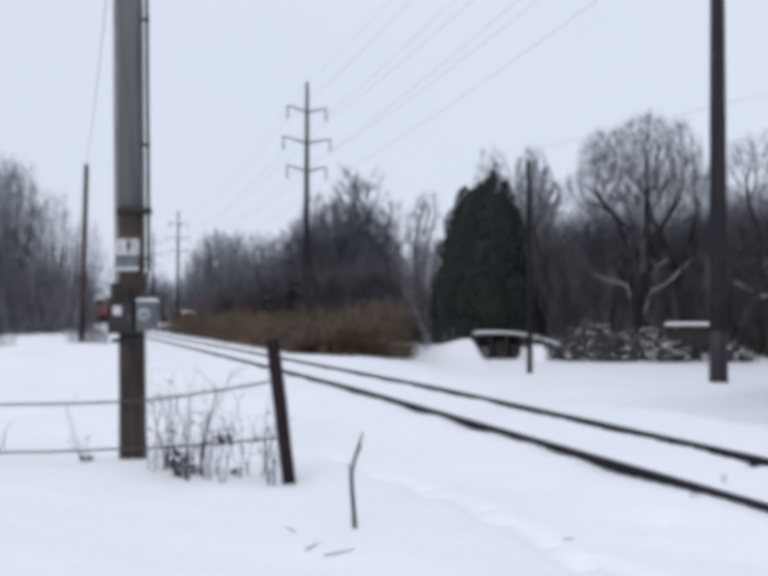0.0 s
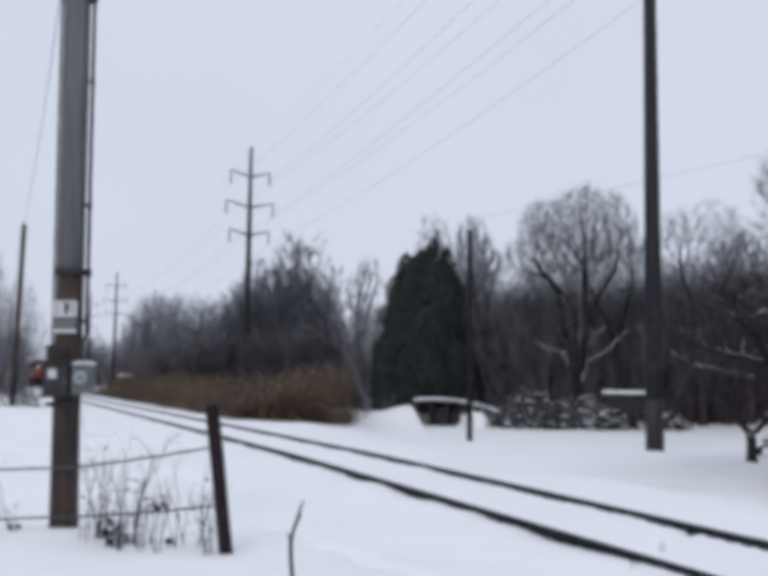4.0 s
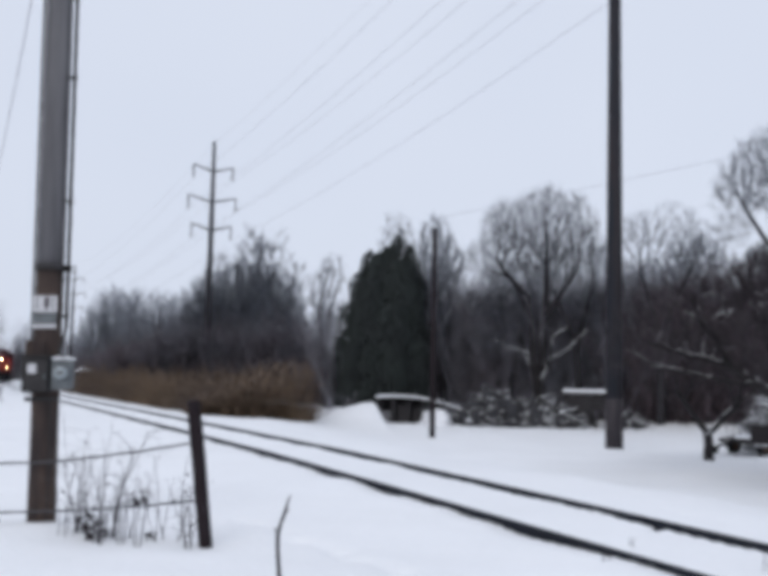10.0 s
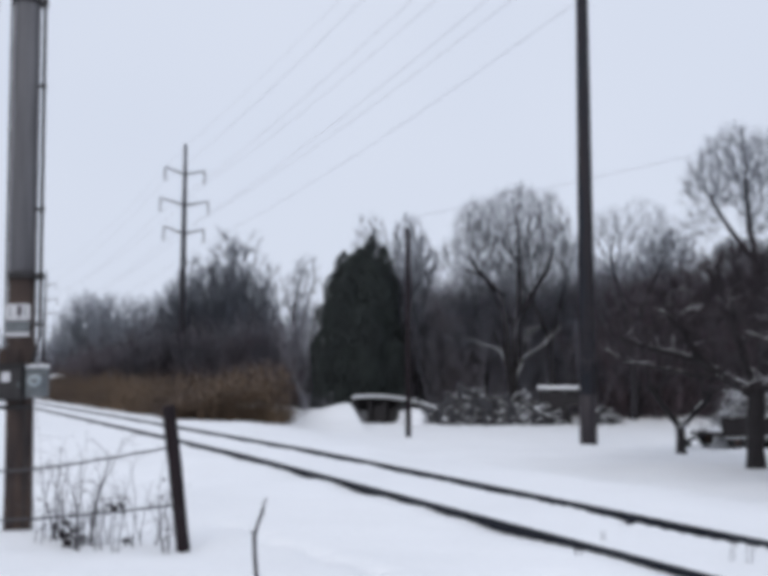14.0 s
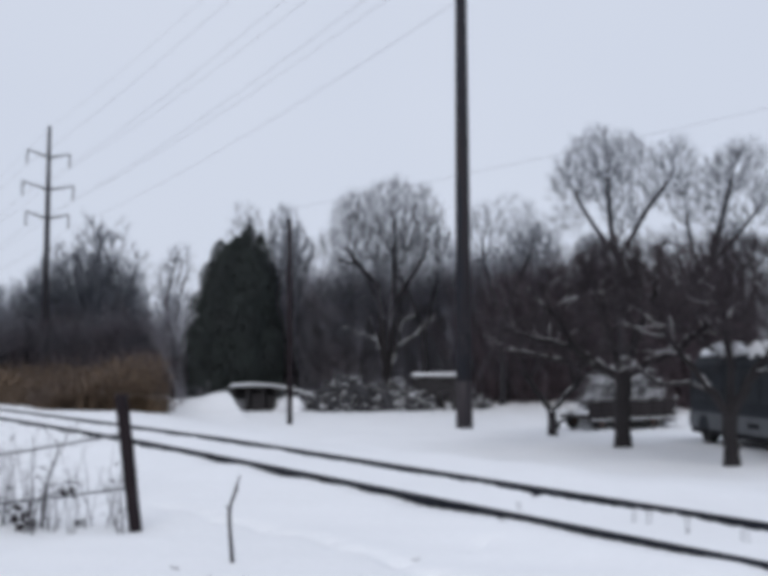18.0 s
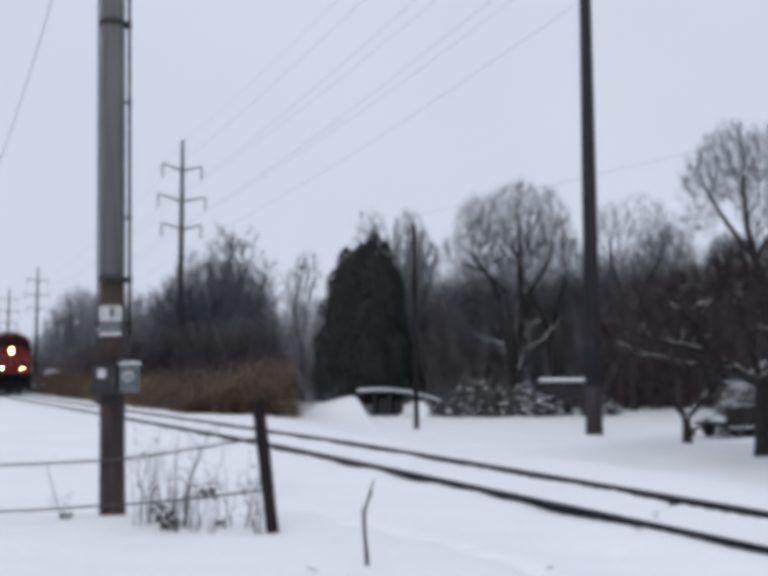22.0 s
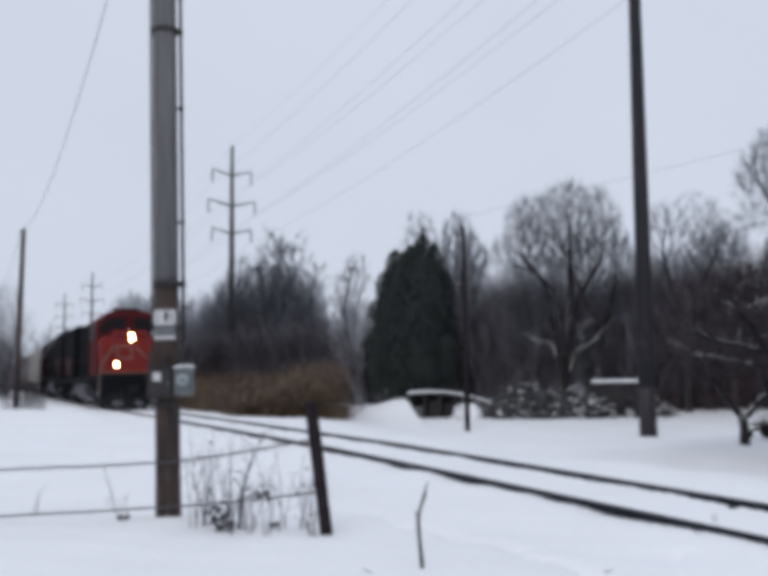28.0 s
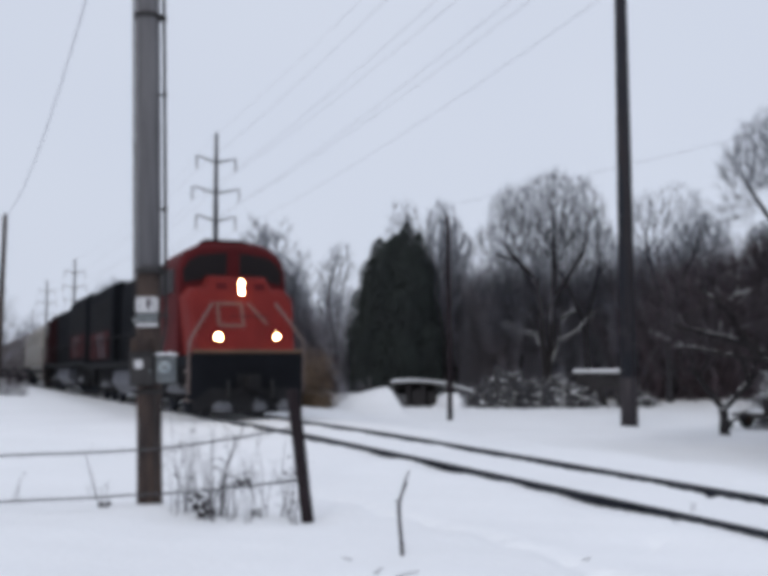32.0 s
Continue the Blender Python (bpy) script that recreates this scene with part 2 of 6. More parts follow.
def box(bm, x0, x1, y0, y1, z0, z1, bevel=0.0, m=None):
    made = bmesh.ops.create_cube(bm, size=1.0)["verts"]
    for v in made:
        v.co = Vector(((x0 + x1) / 2 + v.co.x * (x1 - x0), (y0 + y1) / 2 + v.co.y * (y1 - y0), (z0 + z1) / 2 + v.co.z * (z1 - z0)))
    if bevel:
        edges = list({e for v in made for e in v.link_edges})
        out = bmesh.ops.bevel(bm, geom=edges, offset=bevel, segments=2, affect="EDGES", profile=0.6)
        made = [v for v in {*out["verts"], *made} if v.is_valid]
    if m is not None:
        for v in made:
            v.co = m @ v.co
    return made


def tube(bm, a, b, r0, r1=None, sides=8, caps=True):
    a, b = Vector(a), Vector(b)
    r1 = r0 if r1 is None else r1
    q = (b - a).to_track_quat("Z", "Y")
    rings = []
    for p, r in ((a, r0), (b, r1)):
        rings.append([bm.verts.new(p + q @ Vector((r * math.cos(2 * math.pi * k / sides), r * math.sin(2 * math.pi * k / sides), 0))) for k in range(sides)])
    for k in range(sides):
        bm.faces.new((rings[0][k], rings[0][(k + 1) % sides], rings[1][(k + 1) % sides], rings[1][k]))
    if caps:
        bm.faces.new(rings[0][::-1])
        bm.faces.new(rings[1])
    return rings


def pipe(bm, points, r, sides=6):
    for a, b in zip(points, points[1:]):
        tube(bm, a, b, r, r, sides)


def loft(bm, sections, closed_ends=True):
    """Skins a list of equally long rings of points."""
    rings = [[bm.verts.new(p) for p in s] for s in sections]
    n = len(rings[0])
    for a, b in zip(rings, rings[1:]):
        for k in range(n):
            bm.faces.new((a[k], a[(k + 1) % n], b[(k + 1) % n], b[k]))
    if closed_ends:
        bm.faces.new(rings[0][::-1])
        bm.faces.new(rings[-1])
    bmesh.ops.recalc_face_normals(bm, faces=bm.faces)


def dome(bm, cx, cy, z0, rx, ry, h, seed, rough=0.2, sub=3):
    rng = random.Random(seed)
    made = bmesh.ops.create_icosphere(bm, subdivisions=sub, radius=1.0)["verts"]
    off = Vector((rng.uniform(0, 50), rng.uniform(0, 50), 0))
    for v in made:
        k = 1 + rough * noise.noise(v.co * 2.2 + off) + rough * 0.6 * noise.noise(v.co * 5 + off)
        v.co = Vector((cx + v.co.x * rx * k, cy + v.co.y * ry * k, z0 + max(-0.2, v.co.z) * h * k))


def segments_mesh(name, segs, sides=3):
    """Many thin tapered sticks in one mesh: rows of x0 y0 z0 x1 y1 z1 r0 r1."""
    s = np.asarray(segs, float)
    ribbon = sides == 1
    sides = 2 if ribbon else sides
    a, b, r0, r1 = s[:, 0:3], s[:, 3:6], s[:, 6], s[:, 7]
    d = b - a
    d /= np.linalg.norm(d, axis=1)[:, None] + 1e-9
    ref = np.where(np.abs(d[:, 2:3]) < 0.9, [[0, 0, 1.0]], [[1.0, 0, 0]])
    u = np.cross(d, ref)
    u /= np.linalg.norm(u, axis=1)[:, None]
    w = np.cross(d, u)
    verts = np.empty((len(s), 2, sides, 3))
    for k in range(sides):
        an = 2 * math.pi * k / sides
        o = u * math.cos(an) + w * math.sin(an)
        verts[:, 0, k], verts[:, 1, k] = a + o * r0[:, None], b + o * r1[:, None]
    base = (np.arange(len(s)) * sides * 2)[:, None]
    faces = np.concatenate([base + np.array([[k, (k + 1) % sides, sides + (k + 1) % sides, sides + k]]) for k in range(1 if ribbon else sides)])
    me = bpy.data.meshes.new(name)
    me.from_pydata(verts.reshape(-1, 3).tolist(), [], faces.tolist())
    me.update()
    return me


# ---- the plan: the line of the railway and the lie of the land ----
SLOPE, X_TRACK = -0.331, 7.35
SCL = math.sqrt(1 + SLOPE * SLOPE)
N = Vector((1 / SCL, -SLOPE / SCL, 0))
YAW_TRACK = math.degrees(math.atan2(-SLOPE, 1))


def rail_z(y):
    return np.interp(y, [-40, 4, 7, 10, 13.5, 18, 26, 60, 130, 183, 260, 3000], [0.20, 0.245, 0.288, 0.335, 0.39, 0.455, 0.50, 0.61, 1.02, 1.27, 1.55, 1.55])


def on_track(y, across=0.0, z=0.0):
    x = X_TRACK + SLOPE * y
    return Vector((x, y, float(rail_z(y)) + z)) + N * across


def smooth(a, b, v):
    t = np.clip((v - a) / (b - a), 0, 1)
    return t * t * (3 - 2 * t)


def ground_z(x, y, fine=True):
    x, y = np.asarray(x, float), np.asarray(y, float)
    o = (x * K - (X_TRACK + SLOPE * y * K)) / SCL
    bed = (rail_z(y * K) - EYE) / K + EYE - 0.08 - 0.025 * (np.abs(o) > 0.72) - 0.04 * smooth(0.9, 2.2, np.abs(o))
    bed = bed + (np.abs(o) > 0.7) * (0.02 * np.sin(y * 1.9 + np.sin(y * 0.7)) + 0.012 * np.sin(y * 4.3 + x + 2 * np.sin(y * 0.9))) * smooth(1.6, 0.8, np.abs(o))
    bed = bed + 0.04 * (o < -0.7) * smooth(9.3, 7.8, y * K) * smooth(1.6, 0.8, np.abs(o))
    left = np.interp(y, [-50, 5, 12, 20, 35, 50, 70, 165, 230, 330, 3000], [-0.13, -0.13, -0.15, -0.05, 0.22, 0.48, 0.60, 0.85, 1.1, 1.45, 1.5]) + 0.0 * x
    left = left + 0.05 * smooth(-1.0, -9.0, x)
    right = np.interp(y, [-50, 8, 20, 30, 42, 55, 70, 110, 165, 230, 330, 3000], [-0.3, -0.45, -0.70, -0.82, -0.95, -0.75, -0.3, 0.35, 0.75, 1.05, 1.45, 1.5])
    z = np.where(o < 0, bed + (left - bed) * smooth(-1.3, -3.3, o), bed + (right - bed) * smooth(2.0, 7.0 + 3.5 * smooth(33, 42, y), o))
    z = z + 0.4 * smooth(20, 28, x) * smooth(40, 58, y) * smooth(90, 70, y)
    z = z + (1.22 * np.exp(-(((x - 6.75) / np.where(x < 6.75, 2.7, 0.45)) ** 2 + ((y - 58.5) / np.where(y < 58.5, 4.6, 8.0)) ** 2)) + 0.3 * np.exp(-(((x - 0.4) / 4.2) ** 2 + ((y - 51) / 8.0) ** 2))) * smooth(1.6, 7.5, o)
    wave = 0.03 * np.sin(x * 0.9 + 0.4 * y) * np.sin(y * 0.55 - 0.3 * x) + 0.02 * np.sin(2.3 * x - 1.1 * y + 1.0)
    z = z + wave * smooth(1.2, 3.0, np.abs(o))
    # drift against the pole, hollow round the post
    z = z + 0.06 * np.exp(-(((x + 1.725) / 0.5) ** 2 + ((y - 12.75) / 0.5) ** 2)) - 0.075 * np.exp(-(((x - 0.35) / 0.35) ** 2 + ((y - 11.8) / 0.5) ** 2))
    if fine:
        # the trodden line that runs from the fence towards the rails, and a few old prints
        fx = 0.74 + (13.8 - y) * 0.412 + 0.06 * np.sin(y * 1.3)
        near = (y > 7.4) & (y < 13.8)
        dent = np.exp(-((x - fx - 0.07 * np.sign(np.sin(y * 5.0))) / 0.13) ** 2) * (0.35 + 0.65 * np.clip(np.sin(y * 10.0), 0, 1)) * 0.125
        fx2 = 2.33 + (y - 7.37) * 0.69
        dent2 = np.exp(-((x - fx2) / 0.10) ** 2) * np.clip(np.sin(y * 4.1), 0, 1) * 0.08 * ((y > 6.2) & (y < 14.2))
        z = z - near * dent - dent2
        z = z + 0.012 * np.sin(5.1 * x + 1.7 * y) * np.sin(4.3 * y - 2.1 * x) * (np.abs(o) > 1.0)
    return z


def gz(x, y):
    return float(ground_z(x, y))


def build_ground():
    def axis(lo, fine_lo, fine_hi, hi, step, grow):
        mid = list(np.arange(fine_lo, fine_hi, step))
        up, d, v = [], step, fine_hi
        while v < hi:
            up.append(v)
            d *= grow
            v += d
        down, d, v = [], step * grow, fine_lo - step
        while v > lo:
            down.append(v)
            d *= grow
            v -= d
        return np.array([lo] + down[::-1] + mid + up + [hi])
    xs = axis(-2600, -4, 9, 2600, 0.09, 1.05)
    ys = axis(-2600, 4.0, 15, 2600, 0.09, 1.035)
    gx, gy = np.meshgrid(xs, ys)
    verts = np.stack([gx, gy, ground_z(gx, gy)], -1).reshape(-1, 3)
    w = len(xs)
    i = (np.arange(len(ys) - 1)[:, None] * w + np.arange(w - 1)[None]).reshape(-1)
    me = bpy.data.meshes.new("ground")
    me.from_pydata(verts.tolist(), [], np.stack([i, i + 1, i + 1 + w, i + w], 1).tolist())
    me.update()
    tagged(link_mesh("ground", me, SNOW, smooth=True), "snow-covered ground with a faint trodden line", "ground", kind="structure")


build_ground()


def build_rail(across):
    """One running rail: foot, web and head, with snow drifted unevenly against its foot."""
    prof = [(-0.065, -0.17), (0.065, -0.17), (0.065, -0.155), (0.012, -0.13), (0.012, -0.045), (0.036, -0.035), (0.036, -0.004), (0.028, 0.0),
            (-0.028, 0.0), (-0.036, -0.004), (-0.036, -0.035), (-0.012, -0.045), (-0.012, -0.13), (-0.065, -0.155)]
    bm = bmesh.new()
    loft(bm, [[on_track(y, across + px, pz) for px, pz in prof] for y in [*np.arange(-30, 60, 1.5), *np.arange(60, 420, 6)]])
    ob = part("rail", bm, STEEL, m=Matrix())
    return tagged(ob, "dark steel railway rail half buried in snow", "rail", "rails of the track", "structure")


for side in (-0.753, 0.753):
    build_rail(side)


# ---- utility pole beside the fence, with its boxes ----
def ring_mesh(bm, heights, sides=20, cx=0.0, cy=0.0, wobble=0.0, seed=1):
    rng = random.Random(seed)
    secs = []
    for z, r in heights:
        secs.append([Vector((cx + math.cos(2 * math.pi * k / sides) * r * (1 + wobble * rng.uniform(-1, 1)), cy + math.sin(2 * math.pi * k / sides) * r * (1 + wobble * rng.uniform(-1, 1)), z)) for k in range(sides)])
    loft(bm, secs)


PX, PY = -1.725, 12.98
PZ = gz(PX, PY) - 0.05


def build_near_pole():
    pole = thing("utility_pole", pose(PX, PY, PZ - 0.02, 0, -1.05, 0), "weathered grey and brown wooden utility pole with meter boxes", "utility pole")
    bm = bmesh.new()
    ring_mesh(bm, [(-0.3, 0.178), (0.0, 0.174), (0.15, 0.171), (0.8, 0.167), (1.5, 0.165), (3.18, 0.164)], wobble=0.015)
    part("lower_shaft", bm, POLE_BROWN, pole, "brown stained lower shaft", smooth=True)
    bm = bmesh.new()
    ring_mesh(bm, [(3.18, 0.166), (5.0, 0.166), (7.0, 0.163), (11.3, 0.15), (11.32, 0.12)], wobble=0.012, seed=3)
    part("upper_shaft", bm, POLE_GREY, pole, "grey weathered upper shaft", smooth=True)
    for z, r in ((3.15, 0.2), (6.72, 0.195)):
        bm = bmesh.new()
        ring_mesh(bm, [(z, r - 0.02), (z + 0.01, r), (z + 0.06, r), (z + 0.07, r - 0.02)])
        box(bm, r - 0.02, r + 0.06, -0.03, 0.03, z - 0.01, z + 0.08, 0.006)
        part("band", bm, BOX_GREY, pole, "dark steel band")
    # conduit held off the pole on short brackets, and a thin cable guard on the other side
    bm = bmesh.new()
    tube(bm, (0.232, -0.06, 2.42), (0.232, -0.06, 9.0), 0.024, 0.024, 10)
    riser = part("conduit", bm, BOX_GREY, pole, "dark steel conduit", smooth=True)
    for z in (2.55, 4.0, 5.6, 7.2):
        bm = bmesh.new()
        tube(bm, (0.232, -0.06, z), (0.232, -0.06, z + 0.06), 0.034, 0.034, 10)
        box(bm, 0.12, 0.22, -0.075, -0.045, z + 0.015, z + 0.045, 0.004)
        part("clamp", bm, BOX_GREY, riser)
    bm = bmesh.new()
    tube(bm, (-0.182, -0.05, 2.0), (-0.176, -0.05, 9.0), 0.015, 0.015, 8)
    guard = part("cable_guard", bm, BOX_GREY, pole, "thin dark cable guard", smooth=True)
    for z in (2.5, 5.05, 7.6):
        bm = bmesh.new()
        box(bm, -0.205, -0.14, -0.07, -0.03, z, z + 0.04, 0.006)
        part("staple", bm, GALV, guard)
    # warning placard: a pale plate with a dark mark, a duller half below and a pale strip
    bm = bmesh.new()
    box(bm, -0.145, 0.145, -0.200, -0.190, 2.62, 2.82, 0.004)
    plate = part("placard", bm, SIGN_WHITE, pole, "white warning placard with a dark mark")
    bm = bmesh.new()
    box(bm, -0.012, 0.05, -0.2045, -0.2008, 2.68, 2.80, 0.001)
    box(bm, 0.002, 0.032, -0.2045, -0.2008, 2.645, 2.674, 0.001)
    part("mark", bm, SIGN_DARK, plate)
    for x in (-0.10, 0.085):
        bm = bmesh.new()
        box(bm, x, x + 0.016, -0.2045, -0.2008, 2.66, 2.79, 0.001)
        part("mark", bm, BOX_PALE, plate)
    for x, z in ((-0.13, 2.805), (0.13, 2.805), (-0.13, 2.635), (0.13, 2.635)):
        bm = bmesh.new()
        tube(bm, (x, -0.198, z), (x, -0.206, z), 0.008, 0.006, 8)
        part("nail", bm, RUST, plate)
    bm = bmesh.new()
    box(bm, -0.14, 0.14, -0.196, -0.188, 2.475, 2.61, 0.003)
    part("lower_plate", bm, BOX_PALE, pole, "dull grey plate")
    bm = bmesh.new()
    box(bm, -0.14, 0.14, -0.200, -0.192, 2.425, 2.468, 0.003)
    part("strip", bm, SIGN_WHITE, pole, "white strip")
    # service box and meter on their board
    bm = bmesh.new()
    box(bm, -0.22, 0.09, -0.182, -0.162, 1.66, 2.28, 0.004)
    part("back_board", bm, POLE_BROWN, pole, "dark brown mounting board")
    bm = bmesh.new()
    box(bm, -0.215, 0.095, -0.33, -0.16, 1.64, 2.06, 0.012)
    service = part("service_box", bm, BOX_GREY, pole, "grey steel service box")
    bm = bmesh.new()
    box(bm, -0.205, 0.085, -0.345, -0.331, 1.66, 2.04, 0.005)
    door = part("door", bm, BOX_GREY, service)
    bm = bmesh.new()
    box(bm, 0.05, 0.07, -0.362, -0.346, 1.80, 1.86, 0.003)
    part("hasp", bm, BOX_PALE, door, "small steel hasp")
    bm = bmesh.new()
    box(bm, -0.14, -0.04, -0.352, -0.346, 1.87, 1.98, 0.002)
    part("notice", bm, SIGN_WHITE, service, "small white notice")
    bm = bmesh.new()
    box(bm, -0.23, 0.11, -0.36, -0.14, 2.06, 2.09, 0.006)
    part("hood", bm, BOX_GREY, service)
    bm = bmesh.new()
    box(bm, -0.11, 0.03, -0.24, -0.183, 2.09, 2.26, 0.01)
    part("cable_head", bm, POLE_BROWN, pole)
    bm = bmesh.new()
    box(bm, 0.125, 0.375, -0.30, -0.15, 1.67, 2.04, 0.012)
    meter = part("meter_box", bm, BOX_PALE, pole, "pale grey electricity meter box")
    bm = bmesh.new()
    tube(bm, (0.25, -0.30, 1.875), (0.25, -0.33, 1.875), 0.1, 0.1, 24)
    part("collar", bm, BOX_PALE, meter)
    bm = bmesh.new()
    tube(bm, (0.25, -0.33, 1.875), (0.25, -0.40, 1.875), 0.088, 0.074, 24)
    globe = part("meter_dome", bm, GLASS, meter, "round glass meter dome", smooth=True)
    bm = bmesh.new()
    box(bm, 0.21, 0.29, -0.4035, -0.4005, 1.85, 1.90, 0.001)
    part("dial", bm, BOX_PALE, globe, "dark meter dial")
    bm = bmesh.new()
    for k in range(5):
        dome(bm, 0.14 + k * 0.055, -0.22, 2.04, 0.04, 0.06, 0.025 + 0.012 * (k % 2), 70 + k, 0.3, 2)
    part("snow_cap", bm, SNOW_CAP, meter, "patchy cap of snow")
    bm = bmesh.new()
    pipe(bm, [(0.19, -0.2, 2.04), (0.19, -0.19, 2.14), (0.215, -0.12, 2.3), (0.232, -0.06, 2.44)], 0.022, 8)
    part("elbow", bm, BOX_GREY, meter)
    bm = bmesh.new()
    box(bm, -0.2, 0.2, -0.21, -0.155, 1.53, 1.585, 0.006)
    part("bracket", bm, BOX_GREY, pole)
    bm = bmesh.new()
    tube(bm, (0.10, -0.17, 0.0), (0.10, -0.17, 1.55), 0.010, 0.010, 6)
    part("earth_wire", bm, BOX_GREY, pole, "thin earth wire down the pole")


build_near_pole()


def plain_pole(x, y, height, r0, r1, label, material, name="utility_pole", lean=0.0, cap=False):
    pole = thing(name, pose(x, y, gz(x, y) - 0.1, 0, lean, 0), label, "utility pole")
    bm = bmesh.new()
    ring_mesh(bm, [(-0.3, r0), (height * 0.5, (r0 + r1) / 2), (height, r1), (height + 0.03, r1 * 0.7)], 14, wobble=0.015)
    part("shaft", bm, material, pole, smooth=True)
    if cap:
        bm = bmesh.new()
        tube(bm, (0, 0, height), (0, 0, height + 0.16), 0.03, 0.045, 8)
        part("insulator", bm, GALV, pole, "small pale pin insulator")
    bm = bmesh.new()
    ring_mesh(bm, [(1.9, r0 + 0.012), (1.98, r0 + 0.012)], 14)
    part("band", bm, BOX_GREY, pole)
    return pole


LEFT_POLE, LEFT_TOP = (-14.7, 51.3), 10.0
plain_pole(*LEFT_POLE, LEFT_TOP - 0.4, 0.16, 0.12, "distant weathered wooden pole beside the railway line", POLE_BROWN, cap=True, lean=1.0)
plain_pole(-29.6, 96.0, 9.0, 0.15, 0.11, "far weathered wooden pole beside the railway line", POLE_GREY, cap=True)
SMALL_POLE, SMALL_TOP = (8.69, 47.75), 10.2
plain_pole(*SMALL_POLE, SMALL_TOP + 0.45, 0.15, 0.11, "slender dark wooden pole standing in the snow field", POST_WOOD, cap=True)


# ---- high-voltage line of single steel poles with three pairs of arms ----
LINE = [(36.5, -22.5), (15.92, 41.78), (-7.19, 106.1), (-48.5, 229.0), (-67.5, 282.0), (-103, 407)]
ARMS = ((25.6, 2.2), (22.1, 2.65), (18.9, 2.2))


def build_pylon(x, y, top, lift=0.0, lean=0.0, base_r=0.40):
    z0 = gz(x, y) - 0.15
    py = thing("transmission_pole", pose(x, y, z0, 0, lean, YAW_TRACK), "tall dark single-pole power pylon with three pairs of bent arms", "power pylon", "pylons of the high-voltage line")
    bm = bmesh.new()
    h = top - z0
    ring_mesh(bm, [(-0.4, base_r), (h * 0.07, base_r * 0.97)], 16)
    part("lower_shaft", bm, TRANS_FOOT, py, "brownish lower shaft", smooth=True)
    bm = bmesh.new()
    ring_mesh(bm, [(h * 0.07, base_r * 0.97), (h * 0.35, base_r * 0.86), (h * 0.7, base_r * 0.66), (h, base_r * 0.42), (h + 0.05, base_r * 0.2)], 16)
    part("shaft", bm, TRANS_POLE, py, smooth=True)
    tips = [(0.0, top - 0.2)]
    for za, half in [(a + lift, b) for a, b in ARMS]:
        for sgn in (-1, 1):
            root, tip = Vector((0, 0, za - z0 - 0.35)), Vector((sgn * half, 0, za - z0 + 0.3))
            bm = bmesh.new()
            tube(bm, root, tip, 0.13, 0.08, 8)
            arm = part("arm", bm, PYLON, py)
            bm = bmesh.new()
            for k in range(10):
                zz = tip.z - 0.05 - k * 0.15
                tube(bm, (tip.x + sgn * 0.03, 0, zz), (tip.x + sgn * 0.03, 0, zz - 0.07), 0.15, 0.07, 8)
            tube(bm, (tip.x + sgn * 0.03, 0, tip.z), (tip.x + sgn * 0.03, 0, tip.z - 1.6), 0.03, 0.03, 6)
            part("insulator", bm, PYLON, arm, "hanging insulator string")
            tips.append((sgn * half, za + 0.3 - 1.6))
    return py


LIFT = [3.85, 3.85, 0, 0, 0, 0]
for i, (x, y) in enumerate(LINE):
    build_pylon(x, y, 28.7 + LIFT[i], LIFT[i], 0.6 if i == 1 else 0.0)


def hang(a, b, sag, r, material, name, label, category, n=24, group="", kind=""):
    a, b = Vector(a), Vector(b)
    across = (b - a).cross(Vector((0, 0, 1))).normalized()
    bm = bmesh.new()
    loft(bm, [[a.lerp(b, k / n) - Vector((0, 0, 4 * sag * k / n * (1 - k / n))) + across * r * math.cos(w) + Vector((0, 0, r * math.sin(w))) for w in (0, 1.257, 2.513, 3.77, 5.027)] for k in range(n + 1)])
    return tagged(part(name, bm, material), label, category, group, kind)


def line_point(i, across, z):
    x, y = LINE[i]
    a = Vector((math.cos(radians(YAW_TRACK)), math.sin(radians(YAW_TRACK)), 0)) * across
    return Vector((x + a.x, y + a.y, z + LIFT[i]))


for i in range(len(LINE) - 1):
    for across, z in [(0.0, 28.5)] + [(s * half, za + 0.3 - 1.6) for za, half in ARMS for s in (-1, 1)]:
        hang(line_point(i, across, z), line_point(i + 1, across, z), 0.9 if i < 2 else 2.0, 0.012 if z < 28 else 0.009, WIRE,
             "power_line", "thin grey overhead conductor of the high-voltage line", "power line", group="conductors")
hang((PX, PY, 11.0), (*LEFT_POLE, LEFT_TOP), 1.75, 0.012, WIRE, "service_wire", "thin sagging wire between the wooden poles", "wire")
hang((PX, PY, 11.0), (9.0, -24.0, 11.0), 0.6, 0.012, WIRE, "service_wire", "thin sagging wire between the wooden poles", "wire")
hang((*LEFT_POLE, LEFT_TOP), (-29.6, 96.0, 9.4), 0.6, 0.012, WIRE, "service_wire", "thin sagging wire between the wooden poles", "wire")
hang((*SMALL_POLE, SMALL_TOP), (47.0, 36.5, 18.8), 0.3, 0.010, WIRE, "service_wire", "thin grey wire from the slender pole to the yard", "wire")


# ---- fence: leaning post, two strands, the weeds about it ----
POST_FOOT, POST_TOP = Vector((0.35, 11.89, gz(0.35, 11.89))), Vector((0.155, 11.81, 1.44))


